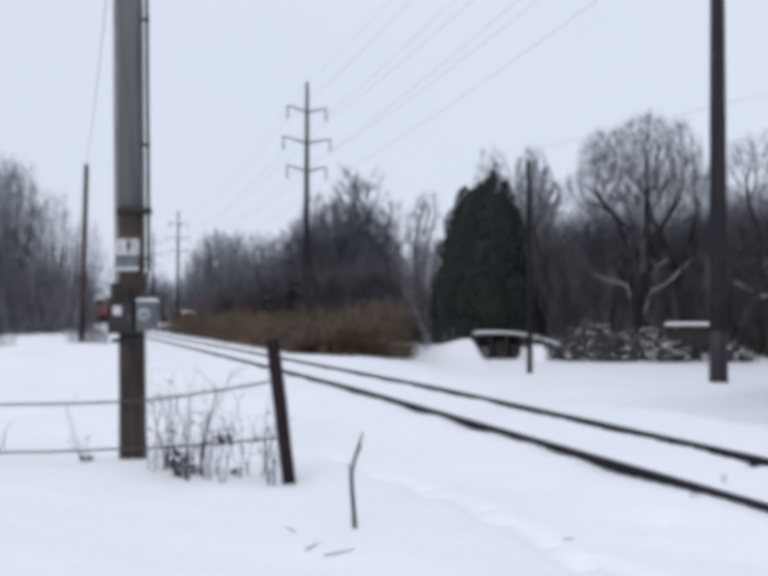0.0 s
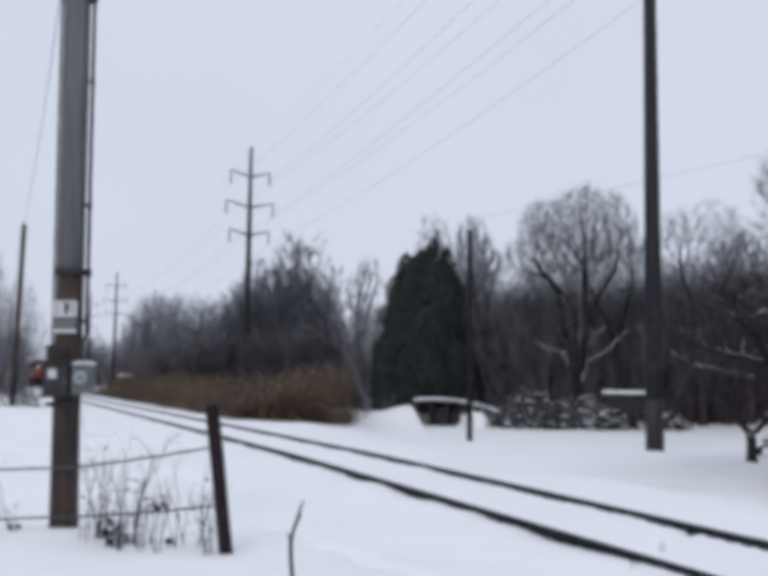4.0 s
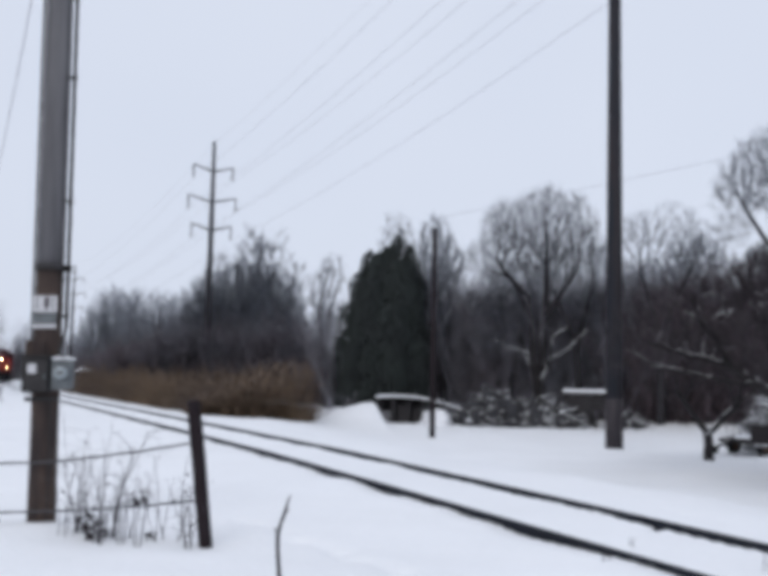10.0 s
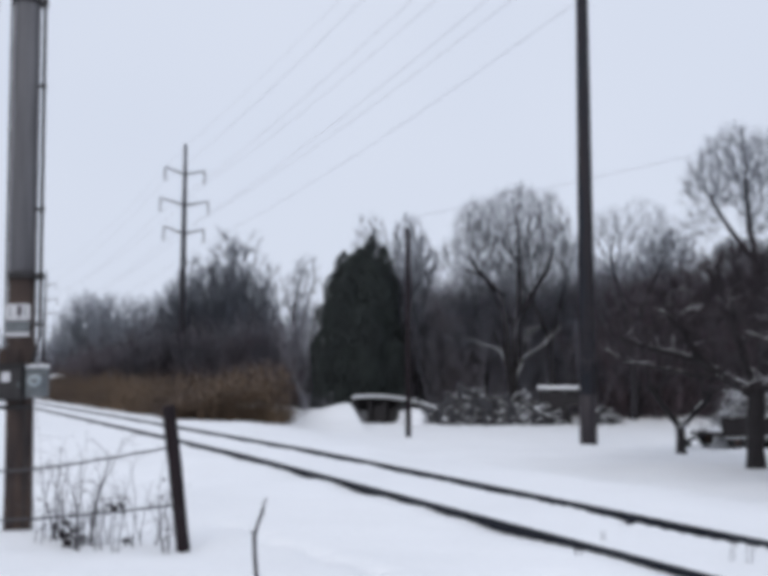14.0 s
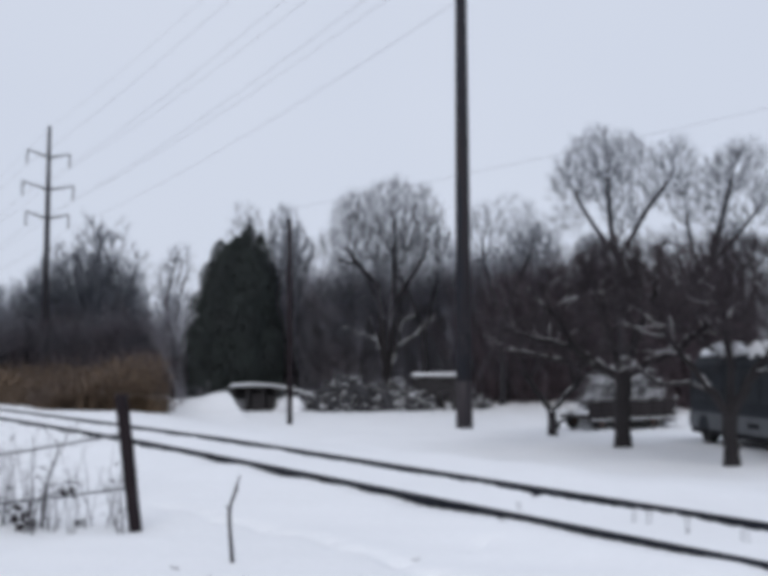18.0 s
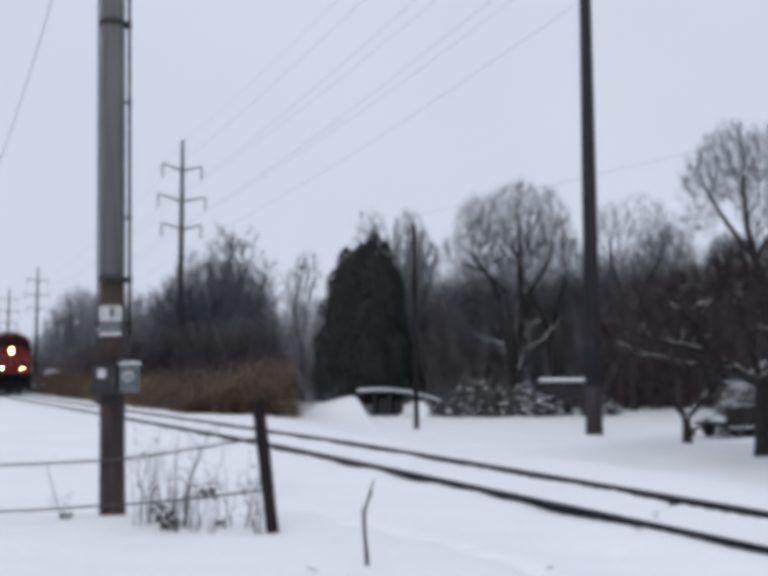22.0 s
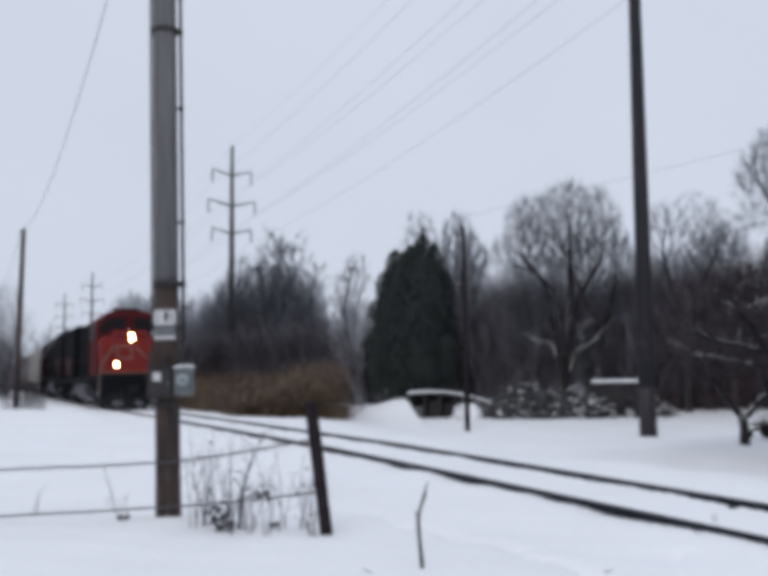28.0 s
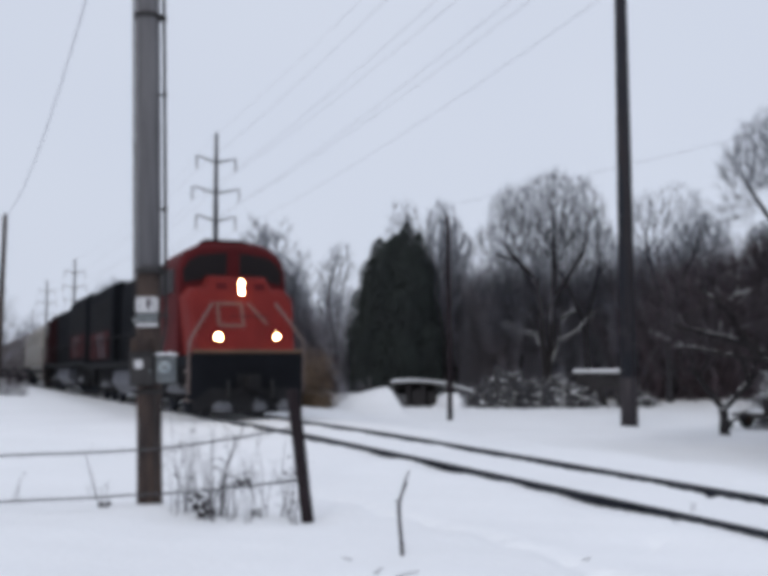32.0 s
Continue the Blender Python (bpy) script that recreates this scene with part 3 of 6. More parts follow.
def build_post():
    up = POST_TOP - POST_FOOT
    m = Matrix.Translation(POST_FOOT) @ up.to_track_quat("Z", "Y").to_matrix().to_4x4()
    post = thing("fence_post", m, "dark leaning wooden fence post", "fence post")
    h = up.length
    bm = bmesh.new()
    ring_mesh(bm, [(-0.25, 0.085), (0.0, 0.083), (0.4, 0.08), (1.0, 0.082), (h - 0.03, 0.078), (h, 0.068)], 12, wobble=0.05, seed=4)
    part("shaft", bm, POST_WOOD, post, smooth=True)
    for z in (0.48, 1.13):
        bm = bmesh.new()
        tube(bm, (-0.10, -0.02, z), (0.0, -0.09, z + 0.015), 0.007, 0.007, 6)
        tube(bm, (-0.10, -0.02, z), (-0.07, 0.05, z + 0.01), 0.007, 0.007, 6)
        part("staple", bm, GALV, post)


build_post()
for z_post, z_pole, z_end in ((0.98, 0.645, 0.66), (0.34, 0.065, 0.05)):
    s = (z_post + 0.18) / 1.62
    at_post = POST_FOOT.lerp(POST_TOP, s)
    far = Vector((-8.4, 12.5, z_end))
    segs, prev, rng = [], None, random.Random(9)
    mid = Vector((PX + 0.02, PY - 0.2, z_pole))
    for k in range(45):
        q = k / 44
        p = at_post.lerp(mid, q / 0.28) if q < 0.28 else mid.lerp(far, (q - 0.28) / 0.72)
        sag = 0.02 * math.sin(math.pi * min(1, q / 0.28)) if q < 0.28 else 0.06 * math.sin(math.pi * (q - 0.28) / 0.72)
        segs.append(p - Vector((0, 0, sag)) + Vector((0, 0, rng.uniform(-0.005, 0.005))))
    bm = bmesh.new()
    loft(bm, [[p + Vector((0.002 * math.cos(a), 0.014 * math.cos(a), 0.014 * math.sin(a))) for a in (0, 1.257, 2.513, 3.77, 5.027)] for p in segs])
    strand = tagged(part("fence_wire", bm, FENCE_WIRE), "slack strand of barbed fence wire", "fence wire", "fence strands")
    for p in segs[2::3]:
        bm = bmesh.new()
        tube(bm, (p.x - 0.02, p.y, p.z - 0.022), (p.x + 0.02, p.y, p.z + 0.022), 0.006, 0.004, 5)
        part("barb", bm, FENCE_WIRE, strand)


def weed(x, y, h, seed, heads=0, bushy=1.0, stout=0.0058, lean=0.0):
    """A dead weed: bent stems that fork, and dried heads."""
    rng = random.Random(seed)
    root = thing("dead_weed", pose(x, y, gz(x, y) - 0.02), "dead brown weed standing in the snow by the fence", "weed", "weeds along the fence")
    stems, knobs = [], []
    for k in range(max(1, int(2 * bushy))):
        p, d, r, left = Vector((rng.uniform(-0.05, 0.05), rng.uniform(-0.05, 0.05), 0)), Vector((rng.uniform(-0.2, 0.2) + lean, rng.uniform(-0.2, 0.2), 1)), stout, h * rng.uniform(0.7, 1)
        step = h / 7
        while left > 0:
            d = (d + Vector((rng.uniform(-0.16, 0.16) + lean * 0.3, rng.uniform(-0.15, 0.15), 0.08))).normalized()
            q = p + d * step
            stems.append((*p, *q, r, r * 0.85))
            if rng.random() < 0.5:
                b = q + Vector((rng.uniform(-1, 1), rng.uniform(-0.7, 0.7), rng.uniform(0.1, 0.9))) * step * rng.uniform(0.8, 1.6)
                stems.append((*q, *b, r * 0.6, r * 0.35))
                for _ in range(2):
                    e = b + Vector((rng.uniform(-1, 1), rng.uniform(-0.7, 0.7), rng.uniform(-0.2, 0.8))) * step * 0.6
                    stems.append((*b, *e, r * 0.4, r * 0.25))
                if rng.random() < 0.09 * heads:
                    knobs.append(b)
            p, r, left = q, r * 0.87, left - step
    link_mesh("stalk", segments_mesh("stalk", stems, 4), WEED, root)["kind"] = "stuff"
    for k in knobs[:5]:
        bm = bmesh.new()
        bmesh.ops.create_icosphere(bm, subdivisions=1, radius=rng.uniform(0.012, 0.024))
        for v in bm.verts:
            v.co = v.co * rng.uniform(0.7, 1.3) + k
        part("seed_head", bm, WEED, root, "dark dried seed head")
    return root


def build_weeds():
    rng = random.Random(21)
    for k in range(15):
        s = rng.random()
        x, y = PX + 0.25 + s * 1.75, PY - 0.3 - s * 1.0 + rng.uniform(-0.4, 0.25)
        weed(x, y, rng.uniform(0.55, 1.2), 100 + k, heads=1, bushy=rng.choice([1, 1, 1.5, 2]))
    weed(-1.02, 12.3, 1.25, 300, heads=3, bushy=2)
    weed(-0.85, 12.25, 1.35, 302, heads=2, bushy=1.5)
    weed(-0.76, 12.3, 1.2, 301, heads=2, bushy=0.5, stout=0.019, lean=0.13)
    weed(-0.69, 12.27, 1.35, 303, heads=1, bushy=0.5, stout=0.015, lean=0.09)
    weed(-1.2, 12.5, 1.45, 311, heads=1, bushy=0.5)
    weed(-0.55, 12.3, 1.15, 312, heads=1, bushy=1)
    weed(0.08, 12.1, 1.15, 313, heads=1, bushy=1)
    weed(-0.12, 12.2, 0.9, 314, heads=2, bushy=1)
    for x, y, h in ((-2.35, 13.0, 0.75), (-3.6, 13.5, 0.4), (-2.25, 12.8, 0.35)):
        weed(x, y, h, int(1000 - 30 * x), 1, 1)
    # sprigs between and beside the rails
    for x, y, h in ((5.97, 9.98, 0.26), (6.08, 9.81, 0.24), (6.15, 9.17, 0.3), (5.13, 11.43, 0.14), (6.5, 8.6, 0.2), (4.5, 10.4, 0.12)):
        weed(x, y, h, int(900 + 40 * x), 0, 1)
    # clumps of dark dry leaves at the feet of the weeds
    for k, (x, y, r, up) in enumerate(((-2.3, 12.95, 0.06, 0), (-1.02, 12.25, 0.11, 0.05), (-0.95, 12.1, 0.07, 0), (-0.3, 12.15, 0.06, 0), (-1.06, 12.3, 0.08, 0.2), (-0.45, 12.3, 0.09, 0.36), (-0.88, 12.4, 0.07, 0))):
        bm = bmesh.new()
        for _ in range(15):
            c = Vector((rng.uniform(-1, 1), rng.uniform(-1, 1), rng.uniform(0, 1.3))) * r
            q = Euler((rng.uniform(0, 3), rng.uniform(0, 3), rng.uniform(0, 3))).to_matrix()
            vs = [bm.verts.new(c + q @ Vector(p) * r * 0.5) for p in ((-1, -0.5, 0), (0, -0.7, 0.2), (1, 0, 0), (0.1, 0.7, 0.25))]
            bm.faces.new(vs)
        ob = part("leaf_clump", bm, POST_WOOD)
        ob.matrix_world = PLAN @ Matrix.Translation((x, y, gz(x, y) + up))
        tagged(ob, "clump of dark withered leaves on the snow", "leaves", "weeds along the fence", "stuff")


build_weeds()


def build_stick():
    z = gz(1.18, 9.16)
    st = thing("dead_stick", pose(1.18, 9.16, z), "thin crooked dead stick standing in the snow", "stick")
    pts = [(0.0, 0, -0.1), (0.0, 0, 0.02), (-0.012, 0, 0.18), (-0.025, 0, 0.33), (-0.03, 0, 0.47), (-0.01, 0, 0.56), (0.02, 0, 0.64), (0.04, 0, 0.72), (0.07, 0, 0.81)]
    rs = [0.022, 0.021, 0.018, 0.017, 0.017, 0.014, 0.015, 0.011, 0.006]
    segs = [(*a, *b, r, q) for a, b, r, q in zip(pts, pts[1:], rs, rs[1:])]
    segs += [(-0.025, 0, 0.48, -0.06, 0.01, 0.53, 0.010, 0.006), (0.03, 0, 0.66, 0.055, 0, 0.69, 0.012, 0.009)]
    bm = bmesh.new()
    loft(bm, [[Vector(p) + Vector((r * math.cos(a), r * math.sin(a), 0)) for a in (0, 1.05, 2.09, 3.14, 4.19, 5.24)] for p, r in zip(pts, rs)])
    part("stem", bm, POST_WOOD, st, smooth=True)
    for row in segs[-2:]:
        link_mesh("stub", segments_mesh("stub", [row], 6), POST_WOOD, st)
    # broken bits that lie nearby
    for k, (x, y, a, ln) in enumerate(((0.68, 9.04, 130, 0.13), (0.83, 8.35, 60, 0.18), (0.98, 8.14, 20, 0.24), (2.93, 9.03, 10, 0.1), (2.0, 7.2, 15, 0.1))):
        d = Vector((math.cos(radians(a)), math.sin(radians(a)), 0.1)) * ln
        p = Vector((x, y, gz(x, y) + 0.008))
        tagged(link_mesh("twig", segments_mesh("twig", [(*p, *(p + d * 0.6), 0.006, 0.005), (*(p + d * 0.6), *(p + d + Vector((0, 0.01, 0))), 0.005, 0.003)], 5), WEED),
               "small broken twig lying on the snow", "twig", "twigs on the snow")


build_stick()


# ---- trees ----
def fan_tree(seed, fork, lobes, tips=1500, tip_r=0.009, trunk_r=0.3, droop=0.0, shell=0.55, sway=0.06, fuzz=0, fuzz_len=0.4, inner=0.4):
    """Bare tree: every limb divides again and again until its twigs fill the rounded lobes (x, y, z, across, up) of the crown."""
    rng = random.Random(seed)
    thick, thin = [], []
    total = sum(l[3] * l[3] * l[4] for l in lobes)
    ends = []
    for x, y, z, a, h in lobes:
        for _ in range(max(4, int(tips * a * a * h / total))):
            d = Vector((rng.gauss(0, 1), rng.gauss(0, 1), rng.gauss(0.25, 1))).normalized()
            q = (shell + (1 - shell) * rng.random() ** 0.5) * (1 + rng.gauss(0, 0.08))
            e = Vector((x + d.x * a * q, y + d.y * a * q, z + d.z * h * q))
            if rng.random() < inner:
                e = Vector((0, 0, fork)).lerp(e, rng.uniform(0.4, 1)) + Vector((rng.gauss(0, 0.35), rng.gauss(0, 0.35), rng.gauss(0, 0.35)))
            ends.append(e)
    full = len(ends)

    def radius(n):
        return max(tip_r, trunk_r * 0.8 * (n / full) ** 0.45)

    def limb(p, q, r0, r1, bow):
        ln = (q - p).length
        n = 3 if ln > 1.2 else 2
        prev, side = p, Vector((rng.gauss(0, 1), rng.gauss(0, 1), rng.gauss(0, 0.5))) * sway * ln
        for k in range(1, n + 1):
            s = k / n
            w = 4 * s * (1 - s)
            c = p.lerp(q, s) + side * w * 0.5 + Vector((0, 0, -bow * ln * w))
            ra, rb = r0 + (r1 - r0) * (k - 1) / n, r0 + (r1 - r0) * s
            (thick if ra > 0.055 else thin).append((*prev, *c, ra, rb))
            prev = c

    def divide(p, group, depth):
        if len(group) <= 2 or depth > 14:
            for e in group:
                limb(p, e, tip_r, tip_r * 0.55, 0.02)
                # the fine spray at the twig's end
                run = e - p
                for _ in range(fuzz):
                    s = p.lerp(e, rng.uniform(0.35, 1))
                    d = run.normalized() + Vector((rng.gauss(0, 0.55), rng.gauss(0, 0.55), rng.gauss(0.1, 0.45)))
                    thin.append((*s, *(s + d.normalized() * fuzz_len * rng.uniform(0.5, 1.3)), tip_r * 0.5, tip_r * 0.3))
            return
        k = 3 if depth < 2 and len(group) > 60 else 2
        seeds = rng.sample(group, k)
        for _ in range(3):
            sets = [[] for _ in range(k)]
            dirs = [(s - p).normalized() for s in seeds]
            for e in group:
                v = (e - p).normalized()
                sets[max(range(k), key=lambda i: v.dot(dirs[i]))].append(e)
            seeds = [sum(g, Vector()) / len(g) if g else rng.choice(group) for g in sets]
        for g in sets:
            if not g:
                continue
            c = sum(g, Vector()) / len(g)
            if len(g) == len(group):
                cut = len(g) // 2
                divide(p, g[:cut], depth + 1)
                divide(p, g[cut:], depth + 1)
                return
            node = p + (c - p) * rng.uniform(0.30, 0.5)
            node.z -= droop * (c - p).length * 0.1
            limb(p, node, radius(len(g)) * 1.08, radius(len(g)), 0.05)
            divide(node, g, depth + 1)

    p, n = Vector((0, 0, -0.3)), max(3, int(fork / 0.7))
    for k in range(n):
        q = Vector((rng.gauss(0, 0.025) * (k + 1), rng.gauss(0, 0.025) * (k + 1), -0.3 + (fork + 0.3) * (k + 1) / n))
        ra, rb = trunk_r * (1.28 if k == 0 else 1.02 - 0.2 * k / n), trunk_r * (1.02 - 0.2 * (k + 1) / n)
        thick.append((*p, *q, ra, rb))
        p = q
    divide(p, ends, 0)
    return [thick, thin]


def grown_tree(seed, stems, lobes, points=2200, step=0.3, trunk_r=0.3, tip_r=0.009, lift=0.12, inertia=1.0, fuzz=3, fuzz_len=0.45, spread=0.4):
    """Bare tree that grows towards free room: stems are drawn first, then limbs reach on step by step into the rounded lobes (x, y, z, across, up) and fork as they fill them."""
    rng = np.random.default_rng(seed)
    aims = []
    vol = [l[3] * l[3] * l[4] for l in lobes]
    for (x, y, z, a, h), v in zip(lobes, vol):
        n = max(12, int(points * v / sum(vol)))
        d = rng.normal(size=(n, 3))
        d *= (rng.random(n) ** (1 / 2.6) / np.linalg.norm(d, axis=1))[:, None]
        aims.append(d * [a, a, h] + [x, y, z])
    aims = np.concatenate(aims)
    pos, parent, way = [], [], []

    def node(p, up, d):
        pos.append(np.asarray(p, float))
        parent.append(up)
        way.append(d)
        return len(pos) - 1

    for stem in stems:
        first = np.asarray(stem[0], float)
        up = -1
        if pos:
            up = int(np.argmin(np.linalg.norm(np.array(pos) - first, axis=1)))
        for a, b in zip(stem, stem[1:]):
            a, b = np.asarray(a, float), np.asarray(b, float)
            n = max(1, int(np.linalg.norm(b - a) / step))
            d = (b - a) / np.linalg.norm(b - a)
            if up < 0:
                up = node(a, -1, d)
            for k in range(1, n + 1):
                up = node(a + (b - a) * k / n + rng.normal(size=3) * step * 0.06, up, d)
    near = np.full(len(aims), 1e9)
    who = np.zeros(len(aims), int)
    kids = {}
    fresh = list(range(len(pos)))
    for _ in range(160):
        if not fresh or not len(aims):
            break
        np_new = np.array([pos[i] for i in fresh])
        for c in range(0, len(fresh), 400):
            dist = np.linalg.norm(aims[:, None, :] - np_new[None, c:c + 400, :], axis=2)
            best = dist.argmin(1)
            val = dist[np.arange(len(aims)), best]
            win = val < near
            near[win] = val[win]
            who[win] = np.array(fresh)[c + best[win]]
        keep = near > step * 1.5
        aims, near, who = aims[keep], near[keep], who[keep]
        fresh = []
        for i in np.unique(who):
            if kids.get(i, 0) >= 3:
                near[who == i] = 1e9
                continue
            pull = aims[who == i] - pos[i]
            pull = (pull / np.linalg.norm(pull, axis=1)[:, None]).mean(0) + inertia * way[i] + [0, 0, lift] + rng.normal(size=3) * 0.16
            pull /= np.linalg.norm(pull) + 1e-9
            kids[i] = kids.get(i, 0) + 1
            fresh.append(node(pos[i] + pull * step, int(i), pull))
    count = np.zeros(len(pos))
    for i in range(len(pos) - 1, -1, -1):
        count[i] = max(1, count[i])
        if parent[i] >= 0:
            count[parent[i]] += count[i]
    power = math.log(max(3, count[0])) / math.log(trunk_r / tip_r)
    rad = tip_r * count ** (1 / power)
    thick, thin = [], []
    heart = np.array([0, 0, max(p[2] for p in pos) * 0.5])
    for i, up in enumerate(parent):
        if up < 0:
            continue
        r0, r1 = min(rad[up], rad[i] * 1.25), rad[i]
        if pos[up][2] < 0.35 and up < 3:
            r0 *= 1.25
        lap = (pos[i] - pos[up]) * min(0.5, 0.45 * r0 / step) if r1 > 0.04 else 0.0
        (thick if r1 > 0.04 else thin).append((*(pos[up] - lap), *(pos[i] + lap), r0, r1))
        if r1 < tip_r * 3.2:
            away = pos[i] - heart
            away /= np.linalg.norm(away) + 1e-9
            for _ in range(fuzz):
                d = way[i] * 0.6 + away * 0.55 + rng.normal(size=3) * spread + [0, 0, 0.08]
                d /= np.linalg.norm(d)
                p = pos[i] - way[i] * step * rng.random()
                q = p + d * fuzz_len * rng.uniform(0.5, 1.2)
                thin.append((*p, *q, tip_r * 0.9, tip_r * 0.6))
                s = p + (q - p) * rng.uniform(0.3, 0.7)
                e = d + rng.normal(size=3) * spread
                thin.append((*s, *(s + e / np.linalg.norm(e) * fuzz_len * rng.uniform(0.3, 0.7)), tip_r * 0.7, tip_r * 0.5))
    return [thick, thin]


def snow_on(rows, min_r, seed, chance=0.6, flat=0.75, thick=0.7):
    """Ridges of snow that lie along the upper side of the limbs."""
    rng = random.Random(seed)
    out = []
    for x0, y0, z0, x1, y1, z1, r0, r1 in rows:
        ln = math.dist((x0, y0, z0), (x1, y1, z1))
        run = noise.noise(Vector((x0 + x1, y0 + y1, z0 + z1)) * 0.45 + Vector((seed * 7.3, 0, 0)))
        if r0 > min_r and abs(z1 - z0) < flat * ln and run > 0.45 - chance:
            lie = r0 * thick * rng.uniform(0.5, 1.1)
            out.append((x0, y0, z0 + r0 * 0.8, x1, y1, z1 + r1 * 0.8, lie, lie * r1 / r0))
    return out


def plant(x, y, rows, label, bark=None, twig=None, group="bare trees", snow=None, name="bare_tree", turn=0.0):
    t = thing(name, pose(x, y, gz(x, y), 0, 0, turn), label, "tree", group)
    link_mesh("trunk", segments_mesh("trunk", rows[0], 6), bark or BARK, t, smooth=True)
    link_mesh("crown", segments_mesh("crown", rows[1], 1), twig or TWIG, t)
    if snow:
        link_mesh("snow_ridge", segments_mesh("snow_ridge", snow, 6), SNOW_CAP, t, "snow lying along the limbs", smooth=True)["kind"] = "stuff"
    return t


def scaled(ob, x, y, ht, turn):
    """A further tree of the same kind, of another height."""
    c = copy_thing(ob, Matrix.Translation(PLAN @ Vector((x, y, gz(x, y)))) @ pose(0, 0, 0, 0, 0, turn))
    c.scale = (ht * K,) * 3
    return c


def build_yard_trees():
    # three orchard trees in a row before the parked bus
    a = grown_tree(11, [[(0, 0, -0.3), (0, 0, 0.95)], [(0, 0, 0.95), (-0.55, 0, 1.6), (-1.0, 0.1, 2.3)], [(0, 0, 0.95), (0.5, 0, 1.45), (1.05, -0.1, 2.0)]],
                   [(-1.2, 0.2, 3.3, 1.3, 1.2), (1.3, -0.2, 3.2, 1.3, 1.2), (0, 0.5, 4.0, 1.3, 1.2), (-2.0, 0, 2.6, 0.8, 0.5)], 2000, 0.17, 0.17, 0.010, fuzz=4, fuzz_len=0.4)
    plant(16.81, 34.3, a, "small forked orchard tree with snow in its fork", group="orchard trees", bark=BARK_DARK, twig=TWIG_DARK, snow=snow_on(a[0], 0.03, 1, 0.4, 0.85, 0.5) + [(-0.14, 0, 0.98, 0.14, 0, 1.02, 0.13, 0.11)])
    b = grown_tree(17, [[(0, 0, -0.3), (0, 0, 1.0), (0.05, 0, 2.1)], [(0.05, 0, 2.1), (-0.7, -0.1, 2.6), (-1.5, 0.1, 3.2), (-2.7, 0.2, 3.5), (-4.0, 0, 3.9)], [(0.05, 0, 2.1), (0.8, -0.3, 2.7), (1.6, -0.4, 3.0), (2.6, -0.5, 3.8)],
                        [(0.05, 0, 2.1), (-0.2, 0.3, 3.2), (-0.4, 0.4, 4.2)], [(0.05, 0, 2.1), (0.4, -0.5, 3.4), (0.9, -0.8, 4.6)], [(-1.5, 0.1, 3.2), (-1.9, -0.3, 4.0), (-2.6, -0.6, 4.7)], [(-0.7, -0.1, 2.6), (-1.8, -0.6, 2.75), (-3.4, -1.0, 3.1)]],
                   [(-2.6, 0.3, 4.4, 2.1, 1.4), (2.4, -0.5, 4.5, 2.0, 1.5), (0, 1.2, 5.4, 2.2, 1.5), (0.2, -1.4, 5.0, 2.0, 1.5), (-4.0, -0.8, 3.5, 1.3, 0.7), (3.2, 0.3, 3.4, 1.0, 0.7)], 5200, 0.2, 0.27, 0.0105, fuzz=5, fuzz_len=0.42)
    plant(15.74, 27.06, b, "spreading orchard tree with snow along its dark limbs", group="orchard trees", bark=BARK_DARK, twig=TWIG_DARK, snow=snow_on(b[0] + b[1], 0.02, 2, 0.55, 0.8, 0.45), turn=-22)
    c = grown_tree(23, [[(0, 0, -0.3), (0, 0, 1.15)], [(0, 0, 1.15), (-0.35, -0.1, 1.75), (-0.95, -0.1, 2.05), (-1.5, 0, 2.0)], [(-0.35, -0.1, 1.75), (-0.8, 0.2, 2.4), (-1.2, 0.3, 3.0)], [(0, 0, 1.15), (0.1, 0.1, 2.4), (0, 0.3, 3.6)],
                        [(0, 0, 1.15), (0.55, 0, 2.2), (1.2, -0.1, 3.0), (1.5, 0, 4.4)], [(0.55, 0, 2.2), (0.9, -0.3, 2.35), (1.5, -0.5, 2.5)]],
                   [(-2.0, 0.3, 3.5, 1.5, 1.2), (2.0, -0.3, 4.0, 1.6, 1.4), (0, 1.0, 4.7, 1.7, 1.2), (0.3, -1.2, 4.3, 1.5, 1.3), (-2.4, 0, 2.5, 0.8, 0.5)], 4000, 0.18, 0.20, 0.0095, fuzz=4, fuzz_len=0.38)
    plant(14.75, 20.2, c, "low branching orchard tree with snow on its limbs", group="orchard trees", bark=BARK_DARK, twig=TWIG_DARK, snow=snow_on(c[0] + c[1], 0.02, 3, 0.55, 0.8, 0.45), turn=-30)
